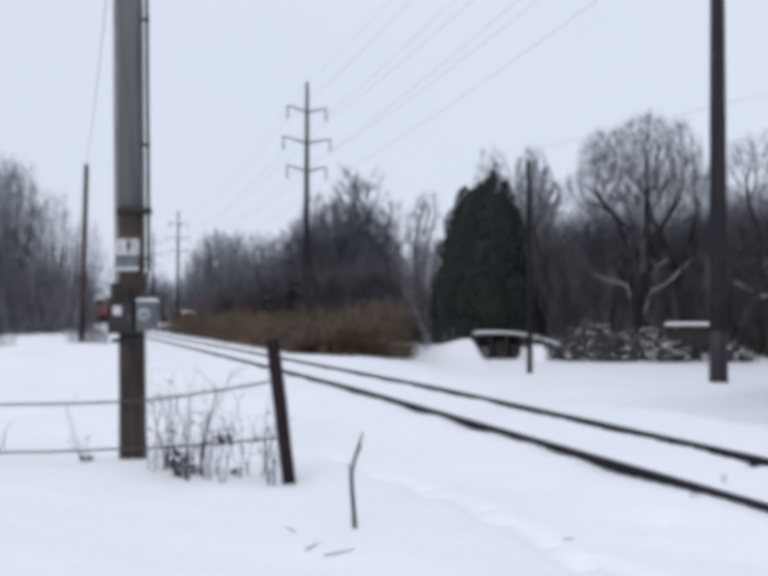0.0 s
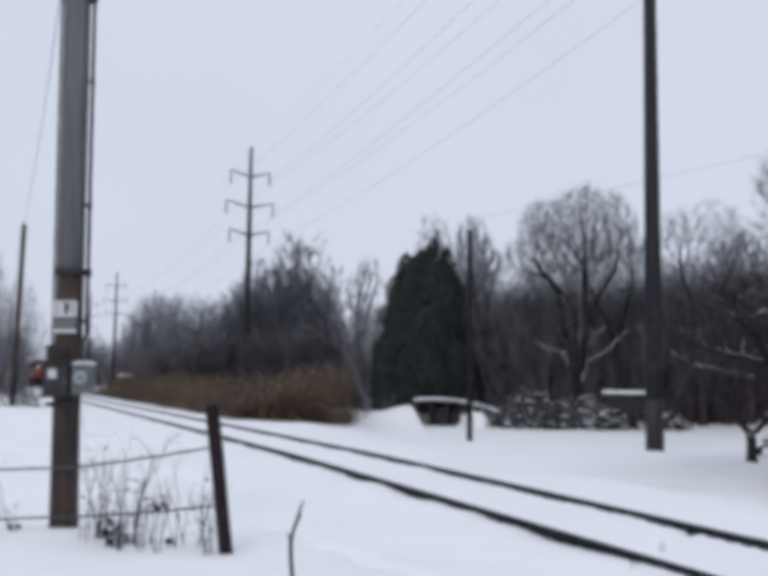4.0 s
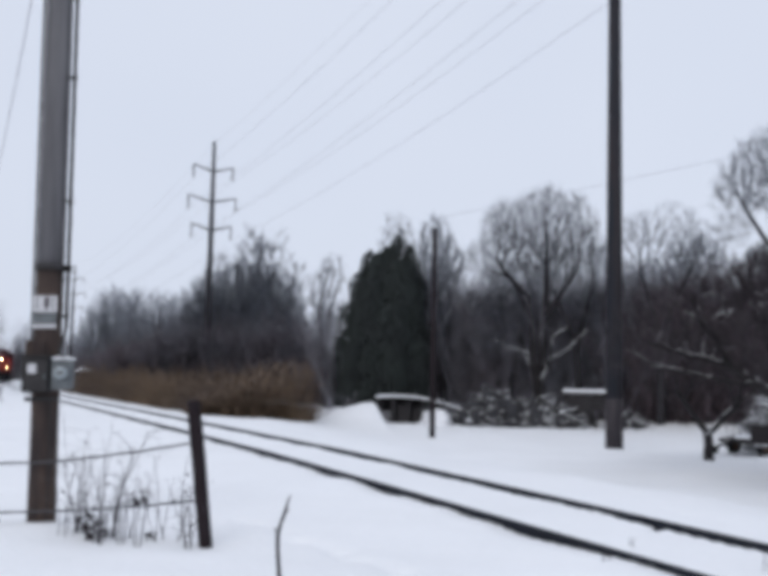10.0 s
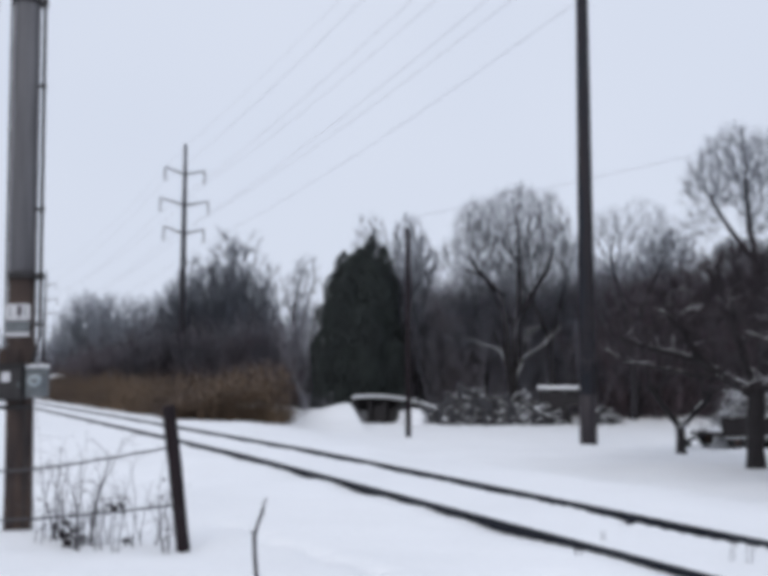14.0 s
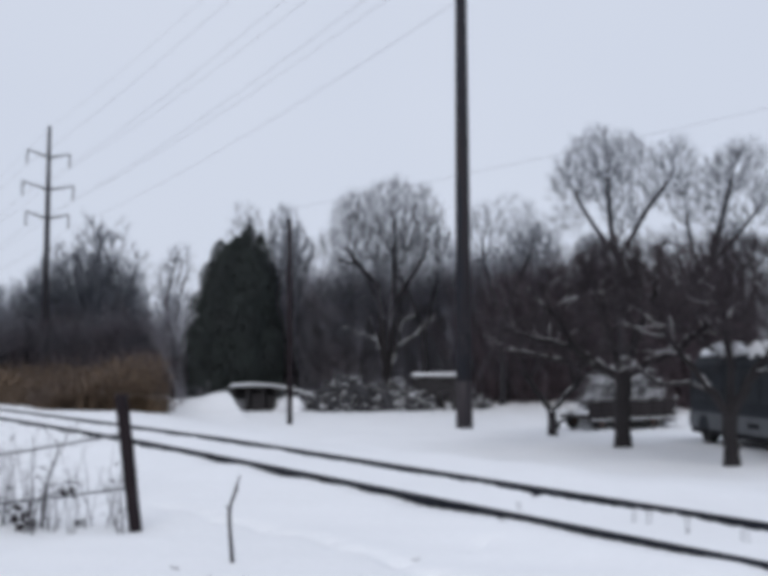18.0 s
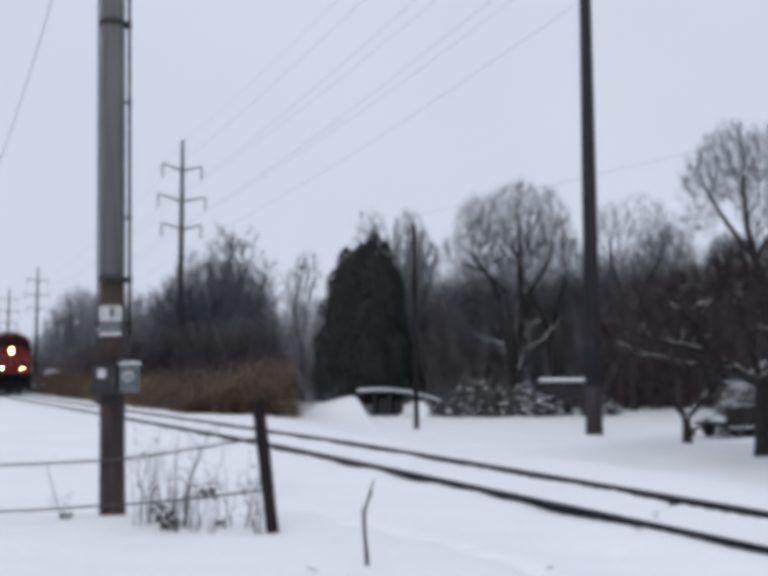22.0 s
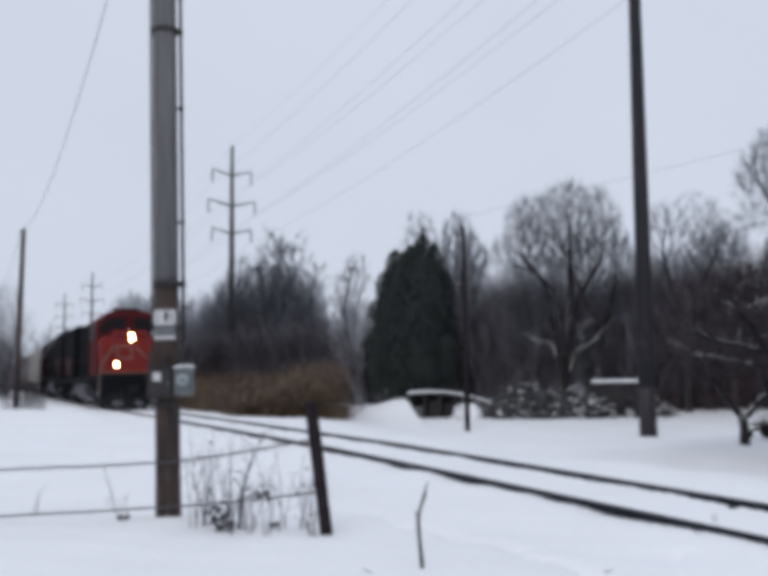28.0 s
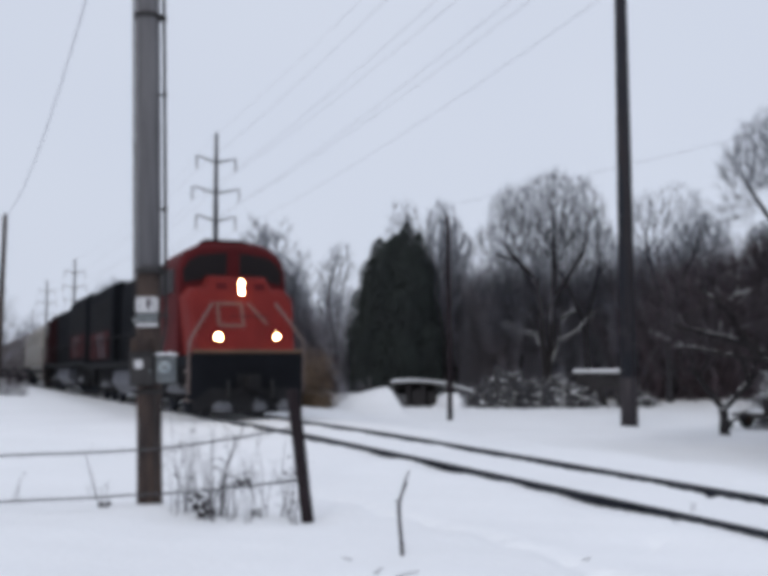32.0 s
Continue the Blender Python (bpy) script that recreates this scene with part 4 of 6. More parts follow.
    # the broad maple behind the heap: twin stems, two low snowy limbs, then a rounded dome of reaching limbs
    m = grown_tree(5, [[(-0.1, 0, -0.3), (-0.1, 0, 1.3), (-0.2, 0, 3.0), (-0.35, 0, 5.4), (-0.55, 0.1, 8.4)], [(-0.1, 0, 1.3), (0.3, 0.5, 3.2), (0.25, 0.5, 5.6), (0.55, 0.3, 7.6), (0.5, 0, 9.4)],
                       [(-0.4, 0, 6.2), (-1.2, -0.1, 8.0), (-2.3, 0, 9.4)], [(0.25, 0.5, 5.6), (1.4, 0, 7.6), (2.3, 0, 9.0)], [(-0.55, 0, 7.4), (-1.6, 0.3, 8.6), (-3.0, 0.2, 9.0)]],
                   [(-1.5, 0, 11.2, 1.9, 1.9), (0.4, 0.4, 12.1, 1.9, 1.8), (1.9, -0.2, 11.3, 1.7, 1.8), (-2.9, 0.3, 9.6, 1.3, 1.4), (2.9, 0, 9.4, 1.2, 1.5), (-0.6, -0.8, 9.8, 1.6, 1.5),
                    (1.0, 0.8, 9.6, 1.6, 1.5), (-2.6, 0, 7.2, 1.5, 1.2), (2.8, -0.4, 7.0, 1.5, 1.2), (-1.6, -0.6, 6.4, 1.2, 1.2), (1.7, 0.6, 6.2, 1.2, 1.2)], 10000, 0.2, 0.34, 0.0078, fuzz=5, fuzz_len=0.58)
    low = []
    for limb in ([(-0.3, 2.6), (-0.55, 3.4), (-0.85, 4.05), (-1.4, 4.25), (-2.0, 4.3), (-2.6, 4.6), (-3.2, 4.7)], [(-0.55, 3.4), (-0.8, 4.2), (-1.15, 4.8), (-1.3, 5.4)], [(0.4, 2.5), (0.7, 3.3), (0.95, 3.9), (0.95, 4.5), (1.1, 5.0), (0.9, 5.5), (0.75, 5.8)], [(1.1, 5.0), (1.6, 5.3), (2.1, 5.5)], [(1.0, 3.7), (1.6, 4.0), (2.2, 4.3), (2.8, 4.9), (3.6, 5.4)]):
        for k, (p, q) in enumerate(zip(limb, limb[1:])):
            low.append((p[0], 0.1 - 0.2 * k, p[1], q[0], -0.1 - 0.2 * k, q[1], 0.13 * 0.86 ** k, 0.13 * 0.86 ** (k + 1)))
    low = [(a * 0.82, b, c, d * 0.82, e, f, r * 0.8, s * 0.8) for a, b, c, d, e, f, r, s in low]
    m[0] += low
    lie = [(a, b - 0.9 * r, c + 0.5 * r, d, e - 0.9 * s, f + 0.5 * s, r * (0.14 + 0.2 * (i * 7 % 5) / 4), s * 0.24) for i, (a, b, c, d, e, f, r, s) in enumerate(low) if i % 7]
    grow = 1.12
    m = [[tuple(v * grow for v in row) for row in rows] for rows in m[:2]]
    lie = [tuple(v * grow for v in row) for row in lie]
    plant(17.85, 61.5, m, "broad bare maple with a rounded crown", bark=BARK_DARK, snow=lie, turn=-15)
    # tall elms beyond the bus
    e = grown_tree(41, [[(0, 0, -0.3), (0.05, 0, 4.0), (0, 0, 8.6)], [(0, 0, 8.6), (-1.2, 0, 10.4), (-2.3, 0, 12.4)], [(0, 0, 8.6), (-0.4, 0.2, 10.6), (-0.5, 0, 13.2)], [(0, 0, 8.6), (0.7, 0.1, 9.8), (1.6, 0, 11.4), (3.0, 0, 13.2)]],
                   [(-1.0, 0, 14.0, 2.1, 2.4), (-2.6, 0.2, 13.4, 1.4, 1.6), (0.5, -0.2, 13.8, 1.5, 2.3), (3.1, 0, 13.8, 1.5, 1.7), (1.9, 0.3, 12.4, 1.1, 1.2), (-2.8, 0, 11.0, 1.2, 1.0), (0.4, 0.4, 11.4, 1.4, 1.2)], 7000, 0.22, 0.30, 0.0085, lift=0.2, fuzz=5, fuzz_len=0.6)
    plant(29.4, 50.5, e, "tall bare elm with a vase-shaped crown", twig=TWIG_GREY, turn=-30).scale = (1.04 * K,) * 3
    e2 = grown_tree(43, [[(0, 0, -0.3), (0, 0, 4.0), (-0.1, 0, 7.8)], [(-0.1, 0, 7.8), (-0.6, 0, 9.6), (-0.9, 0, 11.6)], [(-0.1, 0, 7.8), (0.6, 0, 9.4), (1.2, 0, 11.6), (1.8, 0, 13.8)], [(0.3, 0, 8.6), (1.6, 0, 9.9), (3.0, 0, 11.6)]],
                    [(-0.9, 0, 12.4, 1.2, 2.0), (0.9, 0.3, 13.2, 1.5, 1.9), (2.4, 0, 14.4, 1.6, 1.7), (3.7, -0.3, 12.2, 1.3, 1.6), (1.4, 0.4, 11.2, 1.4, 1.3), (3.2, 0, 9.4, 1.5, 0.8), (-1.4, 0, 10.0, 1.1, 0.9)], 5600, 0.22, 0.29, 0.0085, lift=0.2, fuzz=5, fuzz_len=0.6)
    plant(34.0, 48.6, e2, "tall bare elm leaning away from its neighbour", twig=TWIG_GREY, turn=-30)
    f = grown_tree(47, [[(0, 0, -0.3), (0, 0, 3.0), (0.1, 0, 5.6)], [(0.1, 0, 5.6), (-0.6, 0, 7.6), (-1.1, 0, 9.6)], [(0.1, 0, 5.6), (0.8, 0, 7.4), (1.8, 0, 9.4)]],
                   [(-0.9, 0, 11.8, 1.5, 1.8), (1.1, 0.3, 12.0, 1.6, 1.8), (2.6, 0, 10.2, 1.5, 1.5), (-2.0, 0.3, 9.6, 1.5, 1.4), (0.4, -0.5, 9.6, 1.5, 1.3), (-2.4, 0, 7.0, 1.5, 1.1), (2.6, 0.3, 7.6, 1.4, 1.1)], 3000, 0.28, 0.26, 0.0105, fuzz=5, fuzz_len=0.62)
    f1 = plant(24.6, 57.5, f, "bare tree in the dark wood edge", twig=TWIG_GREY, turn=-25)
    for x, y, ht, turn in ((20.6, 61.5, 0.92, 140), (12.9, 68.5, 0.9, 240), (33.0, 60.0, 0.85, 60), (40.0, 54.0, 0.85, 200), (29.0, 61.5, 0.9, 100), (17.2, 66.0, 0.8, 20), (27.0, 63.5, 0.78, 190)):
        scaled(f1, x, y, ht, turn)
    # narrow poplars behind the evergreen
    p = grown_tree(53, [[(0, 0, -0.3), (0, 0, 4.5), (-0.2, 0, 9.0)], [(0, 0, 4.5), (0.6, 0, 7.5), (0.9, 0, 9.5)]],
                   [(-0.4, 0, 13.0, 1.5, 2.6), (0.9, 0, 11.6, 1.2, 2.4), (-0.2, 0, 8.6, 1.6, 2.4)], 2200, 0.28, 0.2, 0.011, lift=0.35, fuzz=5, fuzz_len=0.5)
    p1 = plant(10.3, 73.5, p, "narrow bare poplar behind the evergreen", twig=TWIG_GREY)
    scaled(p1, 13.0, 74.5, 1.0, 100)
    scaled(p1, 4.6, 76.5, 0.8, 200)


build_yard_trees()


def build_wood_edge():
    # clump of bare trees past the evergreen, along the power line; heights as parts of 10 m
    g = grown_tree(61, [[(0, 0, -0.3), (0, 0, 1.4)], [(0, 0, 1.4), (-0.5, 0, 3.6)], [(0, 0, 1.4), (0.5, 0, 3.8)]], [(0, 0, 6.2, 2.6, 3.4), (-1.7, 0.5, 5.2, 1.9, 2.8), (1.7, -0.4, 5.4, 1.9, 3.0)], 2400, 0.3, 0.16, 0.013, lift=0.4, fuzz=5, fuzz_len=0.55)
    h = grown_tree(67, [[(0, 0, -0.3), (0, 0, 2.0), (-0.2, 0, 5.0), (-0.4, 0, 7.4)], [(0, 0, 2.0), (0.5, 0, 4.4), (0.8, 0.2, 6.0)]], [(-0.5, 0, 7.0, 1.2, 3.0), (1.0, 0, 5.6, 1.3, 2.6), (-1.4, 0.4, 4.6, 1.4, 2.0), (0.4, 0.9, 7.4, 0.8, 2.4)], 1500, 0.28, 0.13, 0.012, lift=0.55, fuzz=5, fuzz_len=0.5)
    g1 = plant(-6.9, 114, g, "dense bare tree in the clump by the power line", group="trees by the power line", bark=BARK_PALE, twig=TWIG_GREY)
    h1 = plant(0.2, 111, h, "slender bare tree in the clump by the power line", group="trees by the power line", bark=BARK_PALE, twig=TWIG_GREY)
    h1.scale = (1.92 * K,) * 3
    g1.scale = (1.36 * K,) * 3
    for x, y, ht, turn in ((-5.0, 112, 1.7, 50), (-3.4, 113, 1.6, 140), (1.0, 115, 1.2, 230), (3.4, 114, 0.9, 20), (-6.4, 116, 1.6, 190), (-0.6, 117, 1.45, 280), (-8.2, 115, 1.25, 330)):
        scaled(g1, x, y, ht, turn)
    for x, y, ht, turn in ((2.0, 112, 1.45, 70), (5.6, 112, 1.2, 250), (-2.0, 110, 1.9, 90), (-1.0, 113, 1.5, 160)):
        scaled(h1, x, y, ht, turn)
    # farther rows, with distance haze put into their pale colour
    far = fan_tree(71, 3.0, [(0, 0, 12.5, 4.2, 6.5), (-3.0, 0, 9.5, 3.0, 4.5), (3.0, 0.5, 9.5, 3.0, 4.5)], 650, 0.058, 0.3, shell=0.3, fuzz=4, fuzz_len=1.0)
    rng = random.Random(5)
    proto = plant(-45, 236, far, "tree in the far wood, coloured pale for haze", bark=BARK_FAR, twig=TWIG_FAR, group="trees of the far wood")
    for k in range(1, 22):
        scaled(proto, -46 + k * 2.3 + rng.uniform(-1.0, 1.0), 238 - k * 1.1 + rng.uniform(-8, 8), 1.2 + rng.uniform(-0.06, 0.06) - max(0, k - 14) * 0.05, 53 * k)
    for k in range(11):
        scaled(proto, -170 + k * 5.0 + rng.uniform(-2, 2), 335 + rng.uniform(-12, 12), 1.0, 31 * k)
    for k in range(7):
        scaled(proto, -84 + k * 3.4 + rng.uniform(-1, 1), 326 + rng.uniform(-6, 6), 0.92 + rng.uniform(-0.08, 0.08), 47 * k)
    # the wood to the west of the railway line
    w = fan_tree(83, 2.2, [(0, 0, 9.6, 2.2, 4.6), (-1.8, 0.3, 7.0, 1.9, 3.4), (1.8, -0.3, 7.4, 1.9, 3.6), (0, 0, 4.5, 2.4, 2.5)], 2200, 0.024, 0.22, shell=0.2, fuzz=3, fuzz_len=0.5)
    w1 = plant(-28.0, 84, w, "bare tree in the wood beside the railway line", group="trees of the western wood", twig=TWIG_GREY)
    w1.scale = (0.92 * K,) * 3
    for k, (x, y, ht) in enumerate(((-30.0, 81, 1.08), (-32.4, 84, 1.12), (-31.2, 77.5, 1.02), (-35.0, 78, 1.18), (-37.4, 84, 1.15), (-26.2, 88, 0.76), (-40.4, 76, 1.1), (-34, 90, 1.2))):
        scaled(w1, x, y, ht, 77 * k)


build_wood_edge()


def thicket(name, spots, low, high, material, label, seed, r=0.022, twigs=5, lean=0.25, category="brush"):
    """Brush: many leaning stems with side twigs, one stand of it."""
    rng = random.Random(seed)
    rows = []
    for x, y in spots:
        h = rng.uniform(low, high) * rng.uniform(0.6, 1)
        p = Vector((x, y, gz(x, y) - 0.05))
        d = Vector((rng.gauss(0, lean), rng.gauss(0, lean), 1)).normalized()
        rr = r * rng.uniform(0.7, 1.4)
        for k in range(5):
            d = (d + Vector((rng.uniform(-0.16, 0.16), rng.uniform(-0.16, 0.16), 0.05))).normalized()
            q = p + d * h / 5
            rows.append((*p, *q, rr, rr * 0.8))
            for _ in range(twigs if k > 1 else twigs // 3):
                s = p.lerp(q, rng.random())
                e = s + Vector((rng.gauss(0, 0.5), rng.gauss(0, 0.5), rng.uniform(0.1, 0.8))) * h * 0.16
                rows.append((*s, *e, rr * 0.5, rr * 0.3))
                if k >= 3:
                    for _ in range(2):
                        o = s.lerp(e, rng.uniform(0.3, 1))
                        rows.append((*o, *(o + Vector((rng.gauss(0, 0.5), rng.gauss(0, 0.5), rng.uniform(0.1, 0.8))) * h * 0.08), rr * 0.4, rr * 0.2))
            p, rr = q, rr * 0.8
    return tagged(link_mesh(name, segments_mesh(name, rows, 1), material), label, category, kind="stuff")


def scatter(n, seed, fn):
    rng = random.Random(seed)
    return [fn(rng) for _ in range(n)]


def along(pts, width):
    def pick(rng):
        k = rng.randrange(len(pts) - 1)
        s = rng.random()
        x = pts[k][0] + (pts[k + 1][0] - pts[k][0]) * s
        y = pts[k][1] + (pts[k + 1][1] - pts[k][1]) * s
        return x + rng.uniform(-width, width), y + rng.uniform(-width, width)
    return pick


def build_brush():
    thicket("yard_brush", scatter(3200, 1, along([(7.5, 75), (16, 70), (24, 65), (32, 59)], 3.4)), 6.8, 10.7, BRUSH, "dense dark brush along the wood edge behind the yard", 2, r=0.05, twigs=9)
    thicket("tall_brush", scatter(520, 35, along([(14.5, 69), (19, 66.5), (24, 65)], 1.8)), 8.5, 12.3, BRUSH, "taller dark brush behind the maple", 36, r=0.05, twigs=9)
    thicket("side_brush", scatter(620, 41, along([(32, 59), (40, 52), (54, 38)], 3.0)), 4.5, 8.0, BRUSH, "dark brush at the side of the yard", 42, r=0.05, twigs=8)
    thicket("inner_brush", scatter(1000, 31, along([(9, 80), (18, 76), (27, 70), (34, 65)], 3.0)), 9.0, 12.4, BRUSH, "deep dark brush inside the wood", 32, r=0.10, twigs=6)
    thicket("red_brush", scatter(1800, 3, along([(25, 61.5), (31, 56.5), (36, 48)], 2.4)), 6.5, 11.0, TWIG_RED, "dense reddish brush behind the bus", 4, r=0.05, twigs=9)
    thicket("red_hedge", scatter(420, 43, along([(36, 48), (39, 38), (40, 27)], 2.0)), 3.5, 6.5, TWIG_RED, "reddish hedge beyond the bus", 44, r=0.045, twigs=8)
    thicket("line_brush", scatter(1300, 5, along([(3, 99), (0, 101), (-7, 106), (-12, 112)], 4.0)), 5.0, 10.0, BRUSH_GREY, "dark brush under the power line", 6, r=0.075, twigs=8)
    thicket("low_brush", scatter(1000, 7, along([(7, 82), (2, 88), (-6, 100), (-12, 114)], 3.5)), 2.5, 5.0, BRUSH_BROWN, "low brown brush behind the dry reeds", 8, r=0.06, twigs=8)
    thicket("shrub_row", scatter(560, 65, along([(2.2, 85), (4.5, 80), (7.0, 76)], 1.5)), 2.2, 4.8, BRUSH_BROWN, "low brown shrubs between the reeds and the evergreen", 66, r=0.035, twigs=8)
    thicket("mid_brush", scatter(1000, 45, along([(-12, 114), (-18, 128), (-28, 165), (-38, 200)], 3.5)), 4.0, 8.5, BRUSH_BROWN, "brown brush along the far reeds", 46, r=0.09, twigs=7)
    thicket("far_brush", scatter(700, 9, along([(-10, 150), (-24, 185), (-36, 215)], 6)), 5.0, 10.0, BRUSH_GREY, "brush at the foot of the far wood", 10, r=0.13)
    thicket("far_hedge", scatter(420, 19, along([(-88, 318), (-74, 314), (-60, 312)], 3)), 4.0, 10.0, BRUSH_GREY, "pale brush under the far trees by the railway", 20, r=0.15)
    thicket("west_brush", scatter(1200, 11, along([(-26, 82), (-33, 76), (-42, 72), (-50, 70)], 2.6)), 4.0, 9.0, BRUSH, "dark brush at the edge of the western wood", 12, r=0.062, twigs=9)
    thicket("west_far_brush", scatter(700, 13, along([(-33, 100), (-45, 140), (-62, 195), (-84, 255)], 3.0)), 4.0, 9.5, BRUSH_BROWN, "brush along the railway line", 14, r=0.10, twigs=6)
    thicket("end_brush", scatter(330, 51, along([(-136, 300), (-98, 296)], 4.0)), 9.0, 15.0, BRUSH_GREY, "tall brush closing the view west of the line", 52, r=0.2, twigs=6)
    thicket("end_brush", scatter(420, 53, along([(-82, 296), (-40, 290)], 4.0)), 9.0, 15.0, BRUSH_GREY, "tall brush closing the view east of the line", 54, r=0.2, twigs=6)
    thicket("pole_brush", scatter(150, 15, along([(-14.9, 50.4), (-14.0, 50.6), (-13.2, 50.2)], 0.5)), 0.7, 1.7, BRUSH_BROWN, "small dead bush at the foot of the far pole", 16, r=0.018)
    thicket("edge_bush", scatter(60, 61, along([(-17.6, 46.3), (-16.6, 46.6)], 0.35)), 0.7, 1.3, BRUSH_GREY, "small dark bush in the snow by the wood", 62, r=0.02)
    thicket("edge_bush", scatter(60, 63, along([(-25.4, 70.0), (-24.4, 70.2)], 0.5)), 0.8, 1.6, WEED, "clump of brown dead grass at the wood edge", 64, r=0.02)
    thicket("edge_weeds", scatter(60, 17, along([(-17, 60), (-24, 68), (-33, 69)], 2.0)), 0.4, 1.3, WEED, "dead weeds at the edge of the snow field", 18, r=0.014)


build_brush()


def build_reeds():
    """Tall dry reeds between the railway line and the brush: stems with drooping blades and plumes."""
    rng = random.Random(33)
    rows = []
    for _ in range(11500):
        y = 36 + 62 * rng.random() ** 1.2
        o = rng.uniform(2.7, 5.2 + min(7.5, (y - 34) * 0.55))
        p = on_track(y, o) / K
        if p.x > min(1.3 + (p.y - 45) * 0.16, p.y * 0.045) + rng.uniform(0, 1.2):
            continue
        p.z = gz(p.x, p.y) - 0.05
        h = rng.uniform(1.2, 3.4) * min(1.0, 0.45 + (o - 2.7) * 0.28) * (0.75 + 0.5 * noise.noise(Vector((p.x * 0.25, p.y * 0.12, 3))))
        q = p + Vector((rng.gauss(0, 0.14), rng.gauss(0, 0.14), 1)) * h
        rows.append((*p, *q, 0.026, 0.018))
        rows.append((*q, *(q + Vector((rng.gauss(0, 0.15), rng.gauss(0, 0.1), 0.2))), 0.035, 0.008))
        for _ in range(2):
            s = p.lerp(q, rng.uniform(0.3, 0.9))
            rows.append((*s, *(s + Vector((rng.gauss(0, 0.35), rng.gauss(0, 0.25), rng.uniform(-0.1, 0.35)))), 0.014, 0.005))
        # short blades and litter round the foot
        for _ in range(3):
            f = p + Vector((rng.gauss(0, 0.25), rng.gauss(0, 0.25), 0))
            rows.append((*f, *(f + Vector((rng.gauss(0, 0.3), rng.gauss(0, 0.2), rng.uniform(0.25, 0.8)))), 0.03, 0.012))
    tagged(link_mesh("reeds", segments_mesh("reeds", rows, 1), REED), "stand of tall tan dry reeds beside the track", "reeds", kind="stuff")


build_reeds()


def build_evergreen():
    """A broad old cedar of several spires: hanging sprays of scale foliage laid over upright limbs."""
    ex, ey = 8.25, 66.3
    t = thing("evergreen_tree", pose(ex, ey, gz(ex, ey)), "broad dark green cedar with several blunt tops", "tree")
    rng = random.Random(77)
    spires = [(0.85, 0, 12.55, 0.7), (0.4, -0.3, 12.0, 0.6), (-0.1, -0.4, 11.6, 0.9), (-1.15, 0.1, 11.4, 0.85), (1.75, 0.3, 11.9, 0.8), (-0.6, -0.7, 11.1, 1.2), (2.0, -0.3, 10.0, 1.0), (0.5, -1.2, 10.8, 1.5), (1.3, -1.1, 10.6, 1.3), (-1.75, -0.3, 9.9, 0.95), (-1.2, -1.2, 9.6, 1.4),
              (2.4, -0.5, 6.8, 1.0), (-2.25, -0.3, 7.8, 1.1), (-2.4, -0.9, 5.4, 1.3), (2.0, -1.2, 5.4, 1.3), (0.2, -1.8, 7.6, 1.6), (-0.4, 1.2, 11.0, 1.5)]
    limbs = []
    for dx, dy, h, r in spires:
        limbs.append((dx * 0.15, dy * 0.15, -0.2, dx * 0.6, dy * 0.6, h * 0.35, 0.16, 0.1))
        limbs.append((dx * 0.6, dy * 0.6, h * 0.35, dx, dy, h * 0.92, 0.1, 0.02))
    link_mesh("trunk", segments_mesh("trunk", limbs, 7), BARK, t)
    verts, faces = [], []
    for n, (dx, dy, h, r) in enumerate(spires):
        for _ in range(int(3900 * h * r / 10)):
            z = h * rng.random() ** 0.9
            a = rng.uniform(0, 2 * math.pi)
            lump = 1 + 0.34 * noise.noise(Vector((math.cos(a) * 1.6 + n * 5, math.sin(a) * 1.6, z * 0.8))) + 0.2 * noise.noise(Vector((math.cos(a) * 4 + n * 9, math.sin(a) * 4, z * 2.2)))
            rad = r * max(0.06, 1 - (z / h) ** 22) * lump * (0.72 + 0.28 * rng.random() ** 0.5)
            out = Vector((math.cos(a), math.sin(a), 0))
            c = Vector((dx, dy, z + 0.1)) + out * rad
            s = rng.uniform(0.10, 0.27)
            side = Vector((-out.y, out.x, rng.uniform(-0.3, 0.3))).normalized()
            up = (Vector((0, 0, 1)) + out * rng.uniform(-0.1, 0.75) + side * rng.uniform(-0.5, 0.5)).normalized()
            i = len(verts)
            verts += [c - up * s * 0.5, c + side * s * 0.34, c + up * s * 0.8, c - side * s * 0.34]
            faces.append((i, i + 1, i + 2, i + 3))
    me = bpy.data.meshes.new("foliage")
    me.from_pydata([tuple(v) for v in verts], [], faces)
    me.update()
    link_mesh("foliage", me, NEEDLE, t)


build_evergreen()


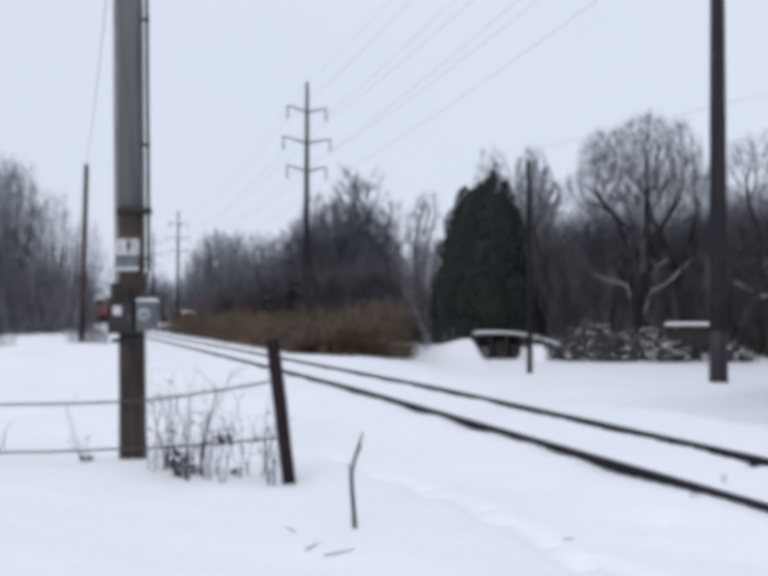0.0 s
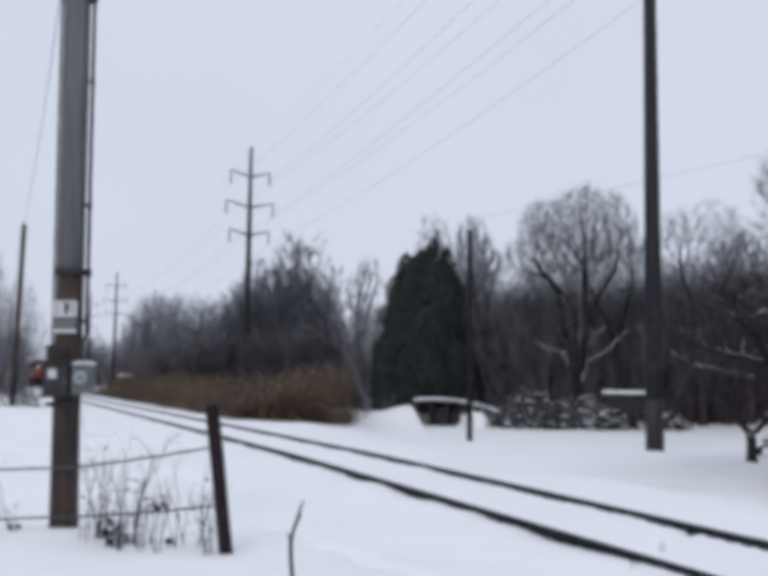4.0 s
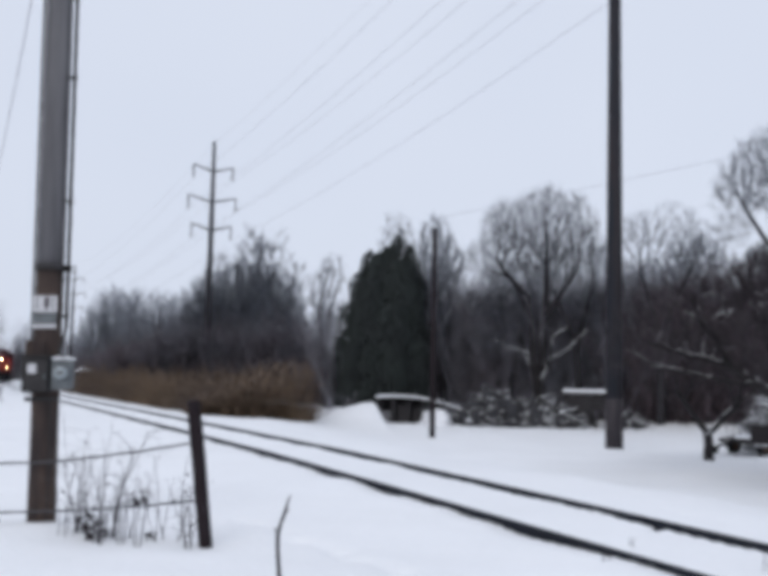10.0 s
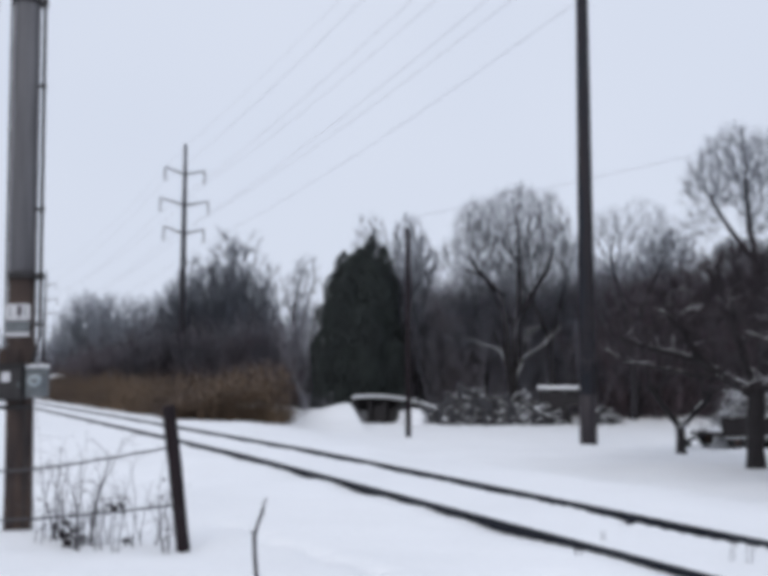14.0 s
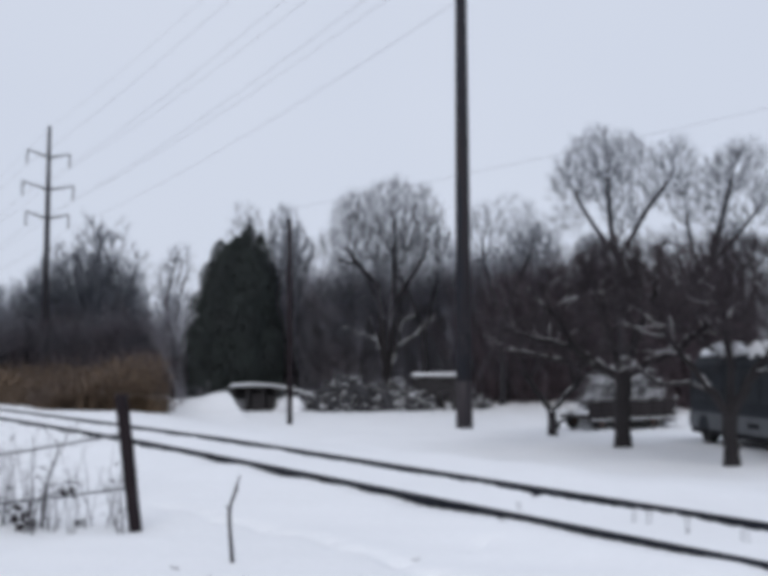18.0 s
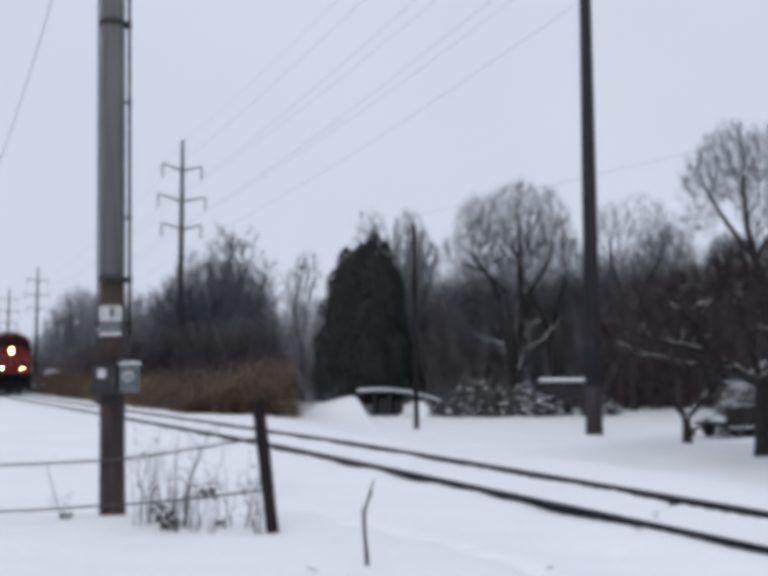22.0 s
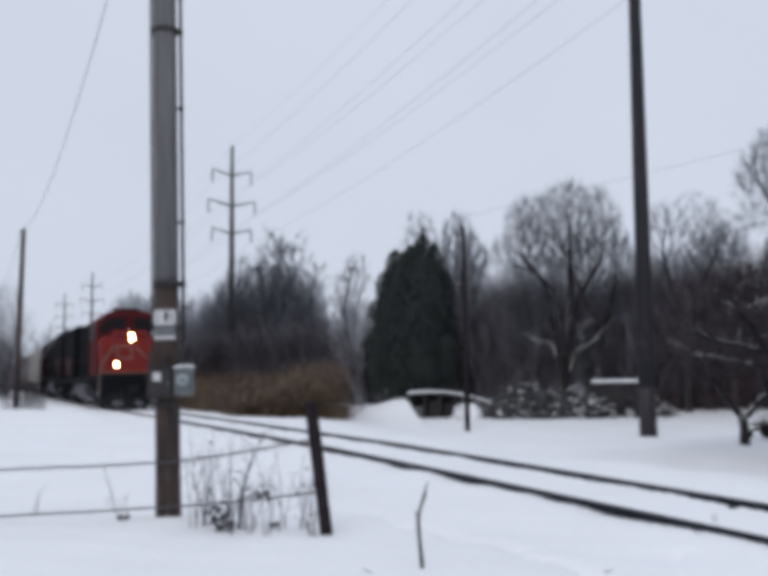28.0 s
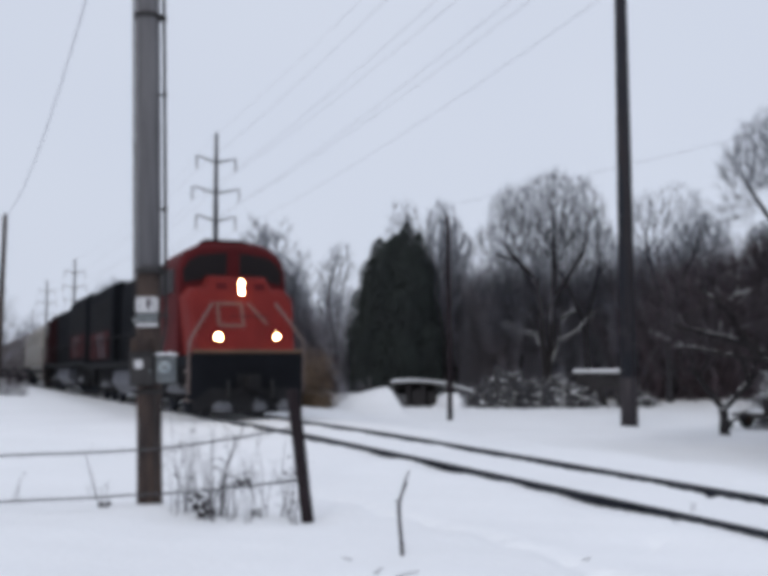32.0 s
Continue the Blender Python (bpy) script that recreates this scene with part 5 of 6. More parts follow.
# ---- the yard: bus, wagon, heaps ----
def build_bus():
    z = gz(18.6, 25.0) - 0.03
    bus = thing("parked_bus", pose(19.75, 29.5, z, 0, 0, 166.0), "old dark grey bus under lumpy snow parked behind the orchard trees", "bus")
    # local: +y runs towards the near end, +x faces the railway
    def section(y, inset=0.0, low=0.45, crown=2.98):
        w = 2.45 - inset
        return [Vector((-w, y, low)), Vector((0 - inset, y, low)), Vector((0 - inset, y, 0.95)), Vector((-0.02 - inset, y, 1.0)), Vector((-0.10 - inset, y, crown - 0.35)), Vector((-0.30 - inset, y, crown - 0.08)),
                Vector((-0.7, y, crown)), Vector((-w + 0.7, y, crown)), Vector((-w + 0.25, y, crown - 0.1)), Vector((-w + 0.05, y, crown - 0.4))]
    bm = bmesh.new()
    loft(bm, [section(0.0, 0.12, 0.6, 2.7), section(0.15, 0.03, 0.5, 2.88), section(0.5), section(10.3), section(10.7, 0.05, 0.5, 2.88), section(10.85, 0.14, 0.6, 2.7)])
    body = part("body", bm, BUS_GREEN, bus, "dark blue-grey upper body")
    for y0, y1 in ((0.45, 0.95), (2.25, 4.2), (4.22, 6.2), (6.22, 8.05), (9.35, 10.4)):
        bm = bmesh.new()
        box(bm, 0.004, 0.03, y0, y1, 0.47, 1.02, 0.008)
        part("side_panel", bm, BUS_WHITE, bus, "pale lower side panel")
    for cy in (1.6, 8.7):
        bm = bmesh.new()
        edge = [(cy - 0.64, 0.47), (cy - 0.64, 1.02), (cy + 0.64, 1.02), (cy + 0.64, 0.47)] + [(cy + 0.5 * math.cos(a * math.pi / 10), 0.47 + 0.5 * math.sin(a * math.pi / 10)) for a in range(11)]
        loft(bm, [[Vector((x, y, zz)) for y, zz in edge] for x in (0.004, 0.03)])
        part("wheel_arch", bm, BUS_WHITE, bus)
    bm = bmesh.new()
    box(bm, 0.031, 0.036, 5.2, 6.0, 0.68, 0.82, 0.002)
    part("grille", bm, GRIME, bus)
    for k in range(7):
        bm = bmesh.new()
        y0 = 0.7 + k * 1.36
        m = Matrix.Translation((-0.055, 0, 0)) @ Matrix.Rotation(radians(-3), 4, "Y")
        box(bm, 0.055, 0.075, y0, y0 + 1.26, 1.42, 2.45, 0.01)
        for v in bm.verts:
            v.co.x -= (v.co.z - 1.15) * 0.055 + 0.03
        part("window", bm, BUS_GLASS, bus, "dark frosted window")
    for y in (1.6, 8.7):
        bm = bmesh.new()
        tube(bm, (-0.36, y, 0.42), (-0.04, y, 0.42), 0.44, 0.44, 22)
        wheel = part("wheel", bm, TYRE, bus)
        bm = bmesh.new()
        tube(bm, (-0.05, y, 0.42), (-0.01, y, 0.42), 0.22, 0.18, 16)
        part("hub", bm, GRIME, wheel)
    bm = bmesh.new()
    box(bm, -2.4, -0.05, 0.2, 10.6, 0.28, 0.44, 0.02)
    part("chassis", bm, GRIME, bus)
    bm = bmesh.new()
    box(bm, -2.3, -0.1, -0.16, 0.02, 0.5, 0.75, 0.03)
    part("bumper", bm, GALV, bus)
    bm = bmesh.new()
    rng = random.Random(4)
    for k in range(64):
        y = 0.45 + k * 0.158
        dome(bm, -0.40 - rng.uniform(0, 0.5), y, 2.85 + rng.uniform(0, 0.14), rng.uniform(0.12, 0.3), rng.uniform(0.1, 0.26), rng.uniform(0.1, 0.4), k, 0.6, 2)
    box(bm, -2.2, -0.75, 0.5, 10.3, 2.93, 3.06, 0.05)
    part("snow_load", bm, SNOW_CAP, bus, "lumpy snow on the roof", smooth=True)


build_bus()


def build_wagon():
    x, y = 21.6, 38.0
    w = thing("farm_wagon", pose(x, y, gz(x, y), 0, 0, 15), "old dark red flat farm wagon with snow on it", "farm wagon")
    bm = bmesh.new()
    box(bm, -2.4, 3.05, -0.9, 0.9, 0.52, 0.66, 0.02)
    part("bed", bm, RED_BROWN, w)
    for k in range(7):
        bm = bmesh.new()
        box(bm, -2.35 + k * 0.77, -2.35 + k * 0.77 + 0.74, -0.95, -0.9, 0.5, 1.28, 0.012)
        part("side_board", bm, RED_BROWN, w)
    for sx in (-1.6, 1.5):
        for sy in (-0.95, 0.8):
            bm = bmesh.new()
            tube(bm, (sx, sy, 0.34), (sx, sy + 0.16, 0.34), 0.34, 0.34, 16)
            wheel = part("wheel", bm, TYRE, w)
            bm = bmesh.new()
            tube(bm, (sx, sy - 0.02, 0.34), (sx, sy + 0.1, 0.34), 0.16, 0.16, 12)
            part("hub", bm, RUST, wheel)
    bm = bmesh.new()
    pipe(bm, [(-2.4, 0, 0.5), (-3.1, 0, 0.42), (-3.4, 0, 0.25)], 0.07, 8)
    box(bm, -3.55, -3.25, -0.15, 0.15, 0.1, 0.4, 0.03)
    part("drawbar", bm, GRIME, w)
    bm = bmesh.new()
    for k in range(1, 9):
        dome(bm, -2.1 + k * 0.47, 0.1, 0.66, 0.4, 0.6, 0.2, 60 + k, 0.4, 2)
    part("snow_load", bm, SNOW_CAP, w, "patchy snow on the wagon bed", smooth=True)
    bm = bmesh.new()
    box(bm, -2.3, 3.0, -1.14, -0.952, 0.40, 0.44, 0.01)
    step = part("running_board", bm, RED_BROWN, w)
    bm = bmesh.new()
    for k in range(14):
        dome(bm, -2.1 + k * 0.385, -1.05, 0.442, 0.22, 0.07, 0.05, 160 + k, 0.4, 2)
    part("snow_strip", bm, SNOW_CAP, step, "strip of snow", smooth=True)
    # brush heap with snow behind the wagon
    hp = thing("brush_heap", pose(22.9, 39.4, gz(22.9, 39.4)), "snow-dusted heap of cut brush behind the wagon", "brush heap")
    rng = random.Random(12)
    rows, snow = [], []
    for _ in range(1500):
        a, r = rng.uniform(0, 6.28), rng.random() ** 0.6
        p = Vector((math.cos(a) * r * 2.2, math.sin(a) * r * 1.2, 0.1 + rng.random() * 2.9 * (1 - r * r * 0.8)))
        d = Vector((rng.gauss(0, 1), rng.gauss(0, 1), rng.gauss(0.1, 0.4))).normalized() * rng.uniform(0.5, 1.2)
        rows.append((*p, *(p + d), 0.025, 0.012))
        if rng.random() < 0.06 + 0.1 * p.z:
            snow.append((p.x, p.y, p.z + 0.03, p.x + d.x, p.y + d.y, p.z + d.z + 0.03, 0.045, 0.02))
    link_mesh("brushwood", segments_mesh("brushwood", rows, 4), JUNK_GREY, hp)["kind"] = "stuff"
    link_mesh("snow_ridge", segments_mesh("snow_ridge", snow, 5), SNOW_CAP, hp, "snow on the branches", smooth=True)["kind"] = "stuff"


build_wagon()


def build_junk():
    # open rack with a snowy top
    rx, ry = 8.6, 59.2
    rack = thing("lumber_rack", pose(rx, ry, gz(rx, ry), 0, 0, -8), "old timber rack with a snow-covered top", "rack")
    for px in (-1.35, -0.5, 0.45, 1.35):
        for py in (-0.7, 0.7):
            bm = bmesh.new()
            box(bm, px - 0.08, px + 0.08, py - 0.08, py + 0.08, -0.1, 1.52, 0.01)
            part("leg", bm, JUNK, rack)
    roof = [(-1.6, 1.52), (-1.3, 1.58), (-0.2, 1.62), (0.8, 1.58), (1.6, 1.47), (2.4, 1.28), (3.1, 1.08), (3.7, 0.85), (4.2, 0.5)]
    for k in range(5):
        y0, y1 = -0.85 + k * 0.34, -0.55 + k * 0.34
        bm = bmesh.new()
        loft(bm, [[Vector((x, y0, z - 0.07)), Vector((x, y1, z - 0.07)), Vector((x, y1, z)), Vector((x, y0, z))] for x, z in roof])
        part("board", bm, JUNK, rack)
    bm = bmesh.new()
    loft(bm, [[Vector((x, y, z + 0.004 + t * (0.09 + 0.08 * noise.noise(Vector((x * 1.3, y, 1)))))) for y, t in ((-0.86, 0), (0.8, 0), (0.76, 0.8), (0.3, 1.1), (-0.4, 1.1), (-0.84, 0.8))] for x, z in roof])
    part("snow_load", bm, SNOW_CAP, rack, "drooping slab of snow", smooth=True)
    bm = bmesh.new()
    dome(bm, 2.05, -0.6, -0.1, 0.75, 0.5, 0.75, 91, 0.35, 3)
    part("snow_heap", bm, SNOW_CAP, rack, "snow blown in under the boards", smooth=True)
    for px, w, h, mt in ((-1.0, 0.7, 0.75, JUNK_GREY), (0.05, 0.6, 1.1, JUNK), (1.05, 0.7, 0.95, JUNK)):
        bm = bmesh.new()
        box(bm, px - w / 2, px + w / 2, -0.4, 0.3, 0.0, h, 0.03)
        part("crate", bm, mt, rack)
    bm = bmesh.new()
    box(bm, -1.4, 1.4, 0.72, 0.78, 0.0, 1.5, 0.01)
    part("back_wall", bm, JUNK, rack)
    # drift that slopes away from the rack, and snowy shrubs by the mound
    for x, y, rx_, ry_, h in ((10.6, 58.0, 1.05, 0.8, 0.95), (3.3, 62.0, 1.3, 0.8, 0.16), (5.0, 63.5, 1.2, 0.8, 0.15)):
        bm = bmesh.new()
        dome(bm, 0, 0, 0, rx_, ry_, h, int(x * 10), 0.35, 3)
        ob = part("snow_drift", bm, SNOW_CAP, None, smooth=True)
        ob.matrix_world = PLAN @ Matrix.Translation((x, y, gz(x, y)))
        tagged(ob, "lumpy snow drift over old rubble", "snow drift", "drifts in the yard")
        thicket("snowy_shrub", [(x + 0.9 * math.cos(a * 1.7), y - 0.3 + 0.5 * math.sin(a * 2.3)) for a in range(22)], 0.7, 1.5, BRUSH, "low dark shrub in a snow drift", int(x * 7), r=0.03, twigs=5, category="shrub")
    # heaps of stones, boards and brush under snow
    rng = random.Random(8)
    for k, (x, y, r, h) in enumerate(((11.1, 58.6, 1.0, 1.3), (12.2, 58.4, 0.9, 1.2), (13.9, 58.2, 1.6, 2.2), (15.9, 57.8, 1.2, 1.65), (17.2, 57.6, 1.3, 1.75), (18.5, 57.2, 1.0, 1.3), (22.0, 55.8, 0.8, 0.9))):
        hp = thing("rubble_heap", pose(x, y, gz(x, y)), "heap of dark rubble and brush dusted with snow", "heap", "heaps in the yard")
        # dark lumps of rubble, and the snow that lies on their upper faces
        for lump in range(3):
            ox, oy, q = (lump - 1) * r * 0.62, rng.uniform(-0.25, 0.25), rng.uniform(0.75, 1.1)
            bm = bmesh.new()
            dome(bm, ox, oy, 0.0, r * 0.6 * q, r * 0.7, h * (0.95 if lump == 1 else 0.7) * q, 300 + k * 5 + lump, 0.5, 4)
            top = bmesh.new()
            bm.normal_update()
            for f in bm.faces:
                c = f.calc_center_median()
                if f.normal.z > 0.8 + 0.7 * noise.noise(c * 1.6) and c.z > 0.2:
                    top.faces.new([top.verts.new(v.co + Vector((0, 0, 0.035))) for v in f.verts])
            bmesh.ops.remove_doubles(top, verts=top.verts, dist=0.001)
            part("rubble", bm, STONE, hp, smooth=True)
            part("snow_dusting", top, SNOW_CAP, hp, "patches of snow", smooth=True)["kind"] = "stuff"
        rows, snow = [], []
        for _ in range(int(170 * r)):
            a, q = rng.uniform(0, 6.28), rng.random() ** 0.6 * r
            p = Vector((math.cos(a) * q, math.sin(a) * q, h * (1 - (q / r) ** 2) * (0.35 + 0.7 * rng.random())))
            d = Vector((-math.sin(a) + rng.gauss(0, 0.5), math.cos(a) + rng.gauss(0, 0.5), rng.gauss(0.0, 0.25))).normalized() * rng.uniform(0.4, 1.0)
            rows.append((*p, *(p + d), 0.026, 0.014))
            if rng.random() < 0.22:
                snow.append((p.x, p.y, p.z + 0.03, p.x + d.x, p.y + d.y, p.z + d.z + 0.03, 0.035, 0.02))
        link_mesh("brushwood", segments_mesh("brushwood", rows, 4), JUNK, hp)["kind"] = "stuff"
        if snow:
            link_mesh("snow_ridge", segments_mesh("snow_ridge", snow, 5), SNOW_CAP, hp, "snow on the branches", smooth=True)["kind"] = "stuff"
    # raised trailer bed with snow on it
    x, y = 19.9, 57.4
    tr = thing("trailer", pose(x, y, gz(x, y), 0, 0, -20), "raised flat trailer bed with snow along its edge", "trailer")
    bm = bmesh.new()
    box(bm, -1.5, 1.5, -0.7, 0.7, 1.95, 2.12, 0.02)
    part("deck", bm, JUNK, tr)
    bm = bmesh.new()
    box(bm, -1.48, 1.46, -0.72, 0.66, 2.122, 2.30, 0.05)
    part("snow_load", bm, SNOW_CAP, tr, "slab of snow", smooth=True)
    bm = bmesh.new()
    box(bm, -1.35, 0.25, -0.6, 0.6, 0.25, 1.9, 0.05)
    box(bm, 0.25, 1.2, -0.5, 0.5, 1.1, 1.93, 0.04)
    part("load", bm, JUNK, tr, "dark boards stacked under the bed")
    for a, b in (((-0.7, 0, 1.95), (0.2, 0, -0.1)), ((1.2, -0.5, 1.95), (1.2, -0.5, -0.1)), ((1.2, 0.5, 1.95), (1.2, 0.5, -0.1)), ((-0.2, 0.4, 1.95), (0.5, 0.4, -0.1))):
        bm = bmesh.new()
        tube(bm, a, b, 0.16, 0.14, 8)
        part("strut", bm, JUNK, tr)
    # broken board that pokes out of the snow near the camera
    x, y = 1.73, 3.58
    bd = thing("picket", pose(x, y, gz(x, y), 0, 3, -20), "grey weathered picket with a slanted point standing in the snow", "picket")
    bm = bmesh.new()
    hgt = 0.81 - gz(x, y)
    pts = [(-0.09, -0.2), (0.03, -0.2), (0.03, hgt - 0.01), (0.022, hgt), (-0.09, hgt - 0.11)]
    loft(bm, [[Vector((px, -0.015, pz)) for px, pz in pts], [Vector((px, 0.015, pz)) for px, pz in pts]])
    part("plank", bm, JUNK_GREY, bd)


build_junk()


def build_hut():
    x, y = -28.0, 143.5
    hut = thing("equipment_hut", pose(x, y, gz(x, y), 0, 0, YAW_TRACK), "small dark trackside hut with snow on its roof", "hut")
    bm = bmesh.new()
    box(bm, -0.9, 0.9, -0.8, 0.8, -0.2, 2.3, 0.03)
    part("wall", bm, BRUSH_BROWN, hut)
    bm = bmesh.new()
    loft(bm, [[Vector((px, py, pz)) for px, pz in ((-1.0, 2.26), (0, 2.5), (1.0, 2.26), (1.0, 2.34), (0, 2.58), (-1.0, 2.34))] for py in (-0.9, 0.9)])
    roof = part("roof", bm, JUNK, hut)
    bm = bmesh.new()
    loft(bm, [[Vector((px, py, pz)) for px, pz in ((-1.02, 2.344), (0, 2.584), (1.02, 2.344), (1.0, 2.62), (0.3, 2.88), (-0.4, 2.86), (-1.0, 2.6))] for py in (-0.92, 0.9)])
    part("snow_load", bm, SNOW_CAP, roof, "thick cap of snow", smooth=True)
    bm = bmesh.new()
    box(bm, -0.35, 0.35, -0.84, -0.803, -0.1, 1.8, 0.01)
    part("door", bm, JUNK, hut)


build_hut()


# ---- the train ----
def wheelset(parent, y, r=0.5):
    """One axle with two flanged wheels; it turns about its own axle."""
    e = new("wheelset")
    e.parent = parent
    e.location = (0, y, r)
    bm = bmesh.new()
    tube(bm, (-0.9, 0, 0), (0.9, 0, 0), 0.08, 0.08, 10)
    part("axle", bm, GRIME, e)
    for s in (-1, 1):
        bm = bmesh.new()
        tube(bm, (s * 0.69, 0, 0), (s * 0.82, 0, 0), r, r * 0.985, 28)
        tube(bm, (s * 0.66, 0, 0), (s * 0.69, 0, 0), r * 1.05, r * 1.05, 28)
        for k in range(6):
            a = k * math.pi / 3
            tube(bm, (s * 0.82, math.cos(a) * r * 0.55, math.sin(a) * r * 0.55), (s * 0.835, math.cos(a) * r * 0.55, math.sin(a) * r * 0.55), 0.07, 0.06, 8)
        part("wheel", bm, STEEL, e)
    return e


def truck(parent, yc, axles, name="truck"):
    bm = bmesh.new()
    half = (max(axles) - min(axles)) / 2 + 0.45
    for s in (-1, 1):
        box(bm, s * 1.0 - 0.08, s * 1.0 + 0.08, yc - half, yc + half, 0.55, 0.78, 0.04)
        for a in axles:
            box(bm, s * 1.04 - 0.1, s * 1.04 + 0.1, yc + a - 0.2, yc + a + 0.2, 0.34, 0.66, 0.04)
        for a in axles[:-1]:
            for k in range(2):
                tube(bm, (s * 1.08, yc + a + 0.55 + k * 0.3, 0.45), (s * 1.08, yc + a + 0.55 + k * 0.3, 0.8), 0.09, 0.09, 10)
    box(bm, -0.9, 0.9, yc - 0.25, yc + 0.25, 0.6, 0.95, 0.03)
    return part(name, bm, GRIME, parent)


def lamp(parent, x, y, z, r, name="headlight"):
    bm = bmesh.new()
    tube(bm, (x, y - 0.02, z), (x, y + 0.05, z), r * 1.25, r * 1.2, 18)
    rim = part("lamp_rim", bm, LAMP_RIM, parent)
    bm = bmesh.new()
    made = bmesh.ops.create_uvsphere(bm, u_segments=16, v_segments=8, radius=r)["verts"]
    for v in made:
        v.co = Vector((x + v.co.x, y + 0.05 + v.co.y * 0.4, z + v.co.z))
    part(name, bm, LAMP, rim, "glowing warm white lamp", smooth=True)


def build_engine(lead):
    """A six-axle freight locomotive: local +y is forward, z from the rail head, front coupler at y = 0."""
    lbl = "red-nosed black freight locomotive with lit headlights pulling the train" if lead else "second black and red freight locomotive coupled behind"
    eng = thing("locomotive", pose(0, 0, 0), lbl, "locomotive", paces=False)
    L = 21.8
    # frame, walkway and pilot
    bm = bmesh.new()
    box(bm, -1.5, 1.5, -L, -0.7, 1.32, 1.60, 0.03)
    part("underframe", bm, BLACK, eng)
    bm = bmesh.new()
    box(bm, -1.48, 1.48, -1.0, -0.62, 0.45, 1.66, 0.03)
    pilot = part("pilot", bm, BLACK, eng, "black front pilot")
    bm = bmesh.new()
    loft(bm, [[Vector((-1.45, -0.55, 0.12)), Vector((0, -0.2, 0.12)), Vector((1.45, -0.55, 0.12)), Vector((1.45, -0.7, 0.75)), Vector((0, -0.42, 0.75)), Vector((-1.45, -0.7, 0.75))],
              [Vector((-1.45, -0.62, 0.12)), Vector((0, -0.28, 0.12)), Vector((1.45, -0.62, 0.12)), Vector((1.45, -0.76, 0.75)), Vector((0, -0.5, 0.75)), Vector((-1.45, -0.76, 0.75))]])
    part("plough", bm, GRIME, pilot, "snow plough blade")
    for k, x in enumerate((-0.95, -0.2, 0.75)):
        bm = bmesh.new()
        dome(bm, x, -0.42, 0.2, 0.24, 0.13, 0.22, 40 + k, 0.5, 3)
        part("packed_snow", bm, DIRTY_SNOW, pilot, "snow packed on the plough", smooth=True)
    bm = bmesh.new()
    box(bm, -0.16, 0.16, -0.62, 0.05, 0.72, 1.05, 0.05)
    box(bm, -0.3, 0.3, -0.68, -0.5, 0.66, 1.12, 0.03)
    part("coupler", bm, GRIME, eng)
    for x in (-0.62, 0.55):
        bm = bmesh.new()
        pipe(bm, [(x, -0.55, 0.95), (x + 0.03, -0.4, 0.75), (x + 0.05, -0.38, 0.5)], 0.035, 8)
        part("air_hose", bm, TYRE, pilot)
    for s in (-1, 1):
        for k in range(3):
            bm = bmesh.new()
            box(bm, s * 1.3 - 0.22, s * 1.3 + 0.22, -1.35, -0.98, 0.42 + k * 0.38, 0.47 + k * 0.38, 0.01)
            part("step", bm, HANDRAIL, pilot)
    bm = bmesh.new()
    box(bm, -1.46, 1.46, -0.63, -0.575, 1.66, 1.735, 0.012)
    part("sill_stripe", bm, YELLOW, eng, "dull yellow sill stripe")
    def rake(bm):
        """The nose leans back towards its top."""
        for v in bm.verts:
            if v.co.y > -1.5:
                v.co.y -= max(0.0, v.co.z - 1.62) * 0.42 - 0.28
    # short hood (nose): broad lower part, narrower raised middle, sloped shoulders
    def nose_ring(y, w, zt, mid, zm):
        return [Vector((-w * 0.9, y, 1.62)), Vector((w * 0.9, y, 1.62)), Vector((w, y, zt - 0.28)), Vector((w - 0.22, y, zt)), Vector((mid + 0.12, y, zt + 0.02)), Vector((mid, y, zm)),
                Vector((-mid, y, zm)), Vector((-mid - 0.12, y, zt + 0.02)), Vector((-w + 0.22, y, zt)), Vector((-w, y, zt - 0.28))]
    bm = bmesh.new()
    loft(bm, [nose_ring(-0.92, 1.38, 3.26, 0.72, 3.62), nose_ring(-1.05, 1.46, 3.40, 0.76, 3.74), nose_ring(-2.4, 1.5, 3.50, 0.80, 3.80)])
    rake(bm)
    nose = part("nose", bm, RED if lead else RED_DARK, eng, "bright red nose")
    bm = bmesh.new()
    box(bm, -0.25, 0.25, -0.93, -0.885, 1.75, 3.0, 0.015)
    rake(bm)
    part("nose_door", bm, RED if lead else RED_DARK, nose)
    # plain pale bands of the emblem across the nose
    def band(pts, w):
        bm = bmesh.new()
        for (x0, z0), (x1, z1) in zip(pts, pts[1:]):
            d = Vector((x1 - x0, 0, z1 - z0))
            q = d.normalized().cross(Vector((0, 1, 0))) * w / 2
            a, b = Vector((x0, -0.865, z0)), Vector((x1, -0.865, z1))
            a, b = a - d.normalized() * w * 0.4, b + d.normalized() * w * 0.4
            loft(bm, [[a + q, b + q, b - q, a - q], [p + Vector((0, -0.016, 0)) for p in (a + q, b + q, b - q, a - q)]])
        rake(bm)
        part("emblem_band", bm, STRIPE, nose, "pale painted band")
    if lead:
        band([(0.05, 2.97), (0.70, 2.97), (0.70, 2.38), (0.05, 2.38), (0.05, 2.97)], 0.08)
        band([(-0.15, 2.97), (-0.58, 2.45)], 0.08)
        for z in (3.52, 3.30):
            lamp(nose, 0.0, -0.88 - (z - 1.62) * 0.42 + 0.28, z, 0.05)
        for s in (-1, 1):
            lamp(nose, s * 0.79, -0.72, 2.08, 0.06 if s > 0 else 0.048, "ditch_light")
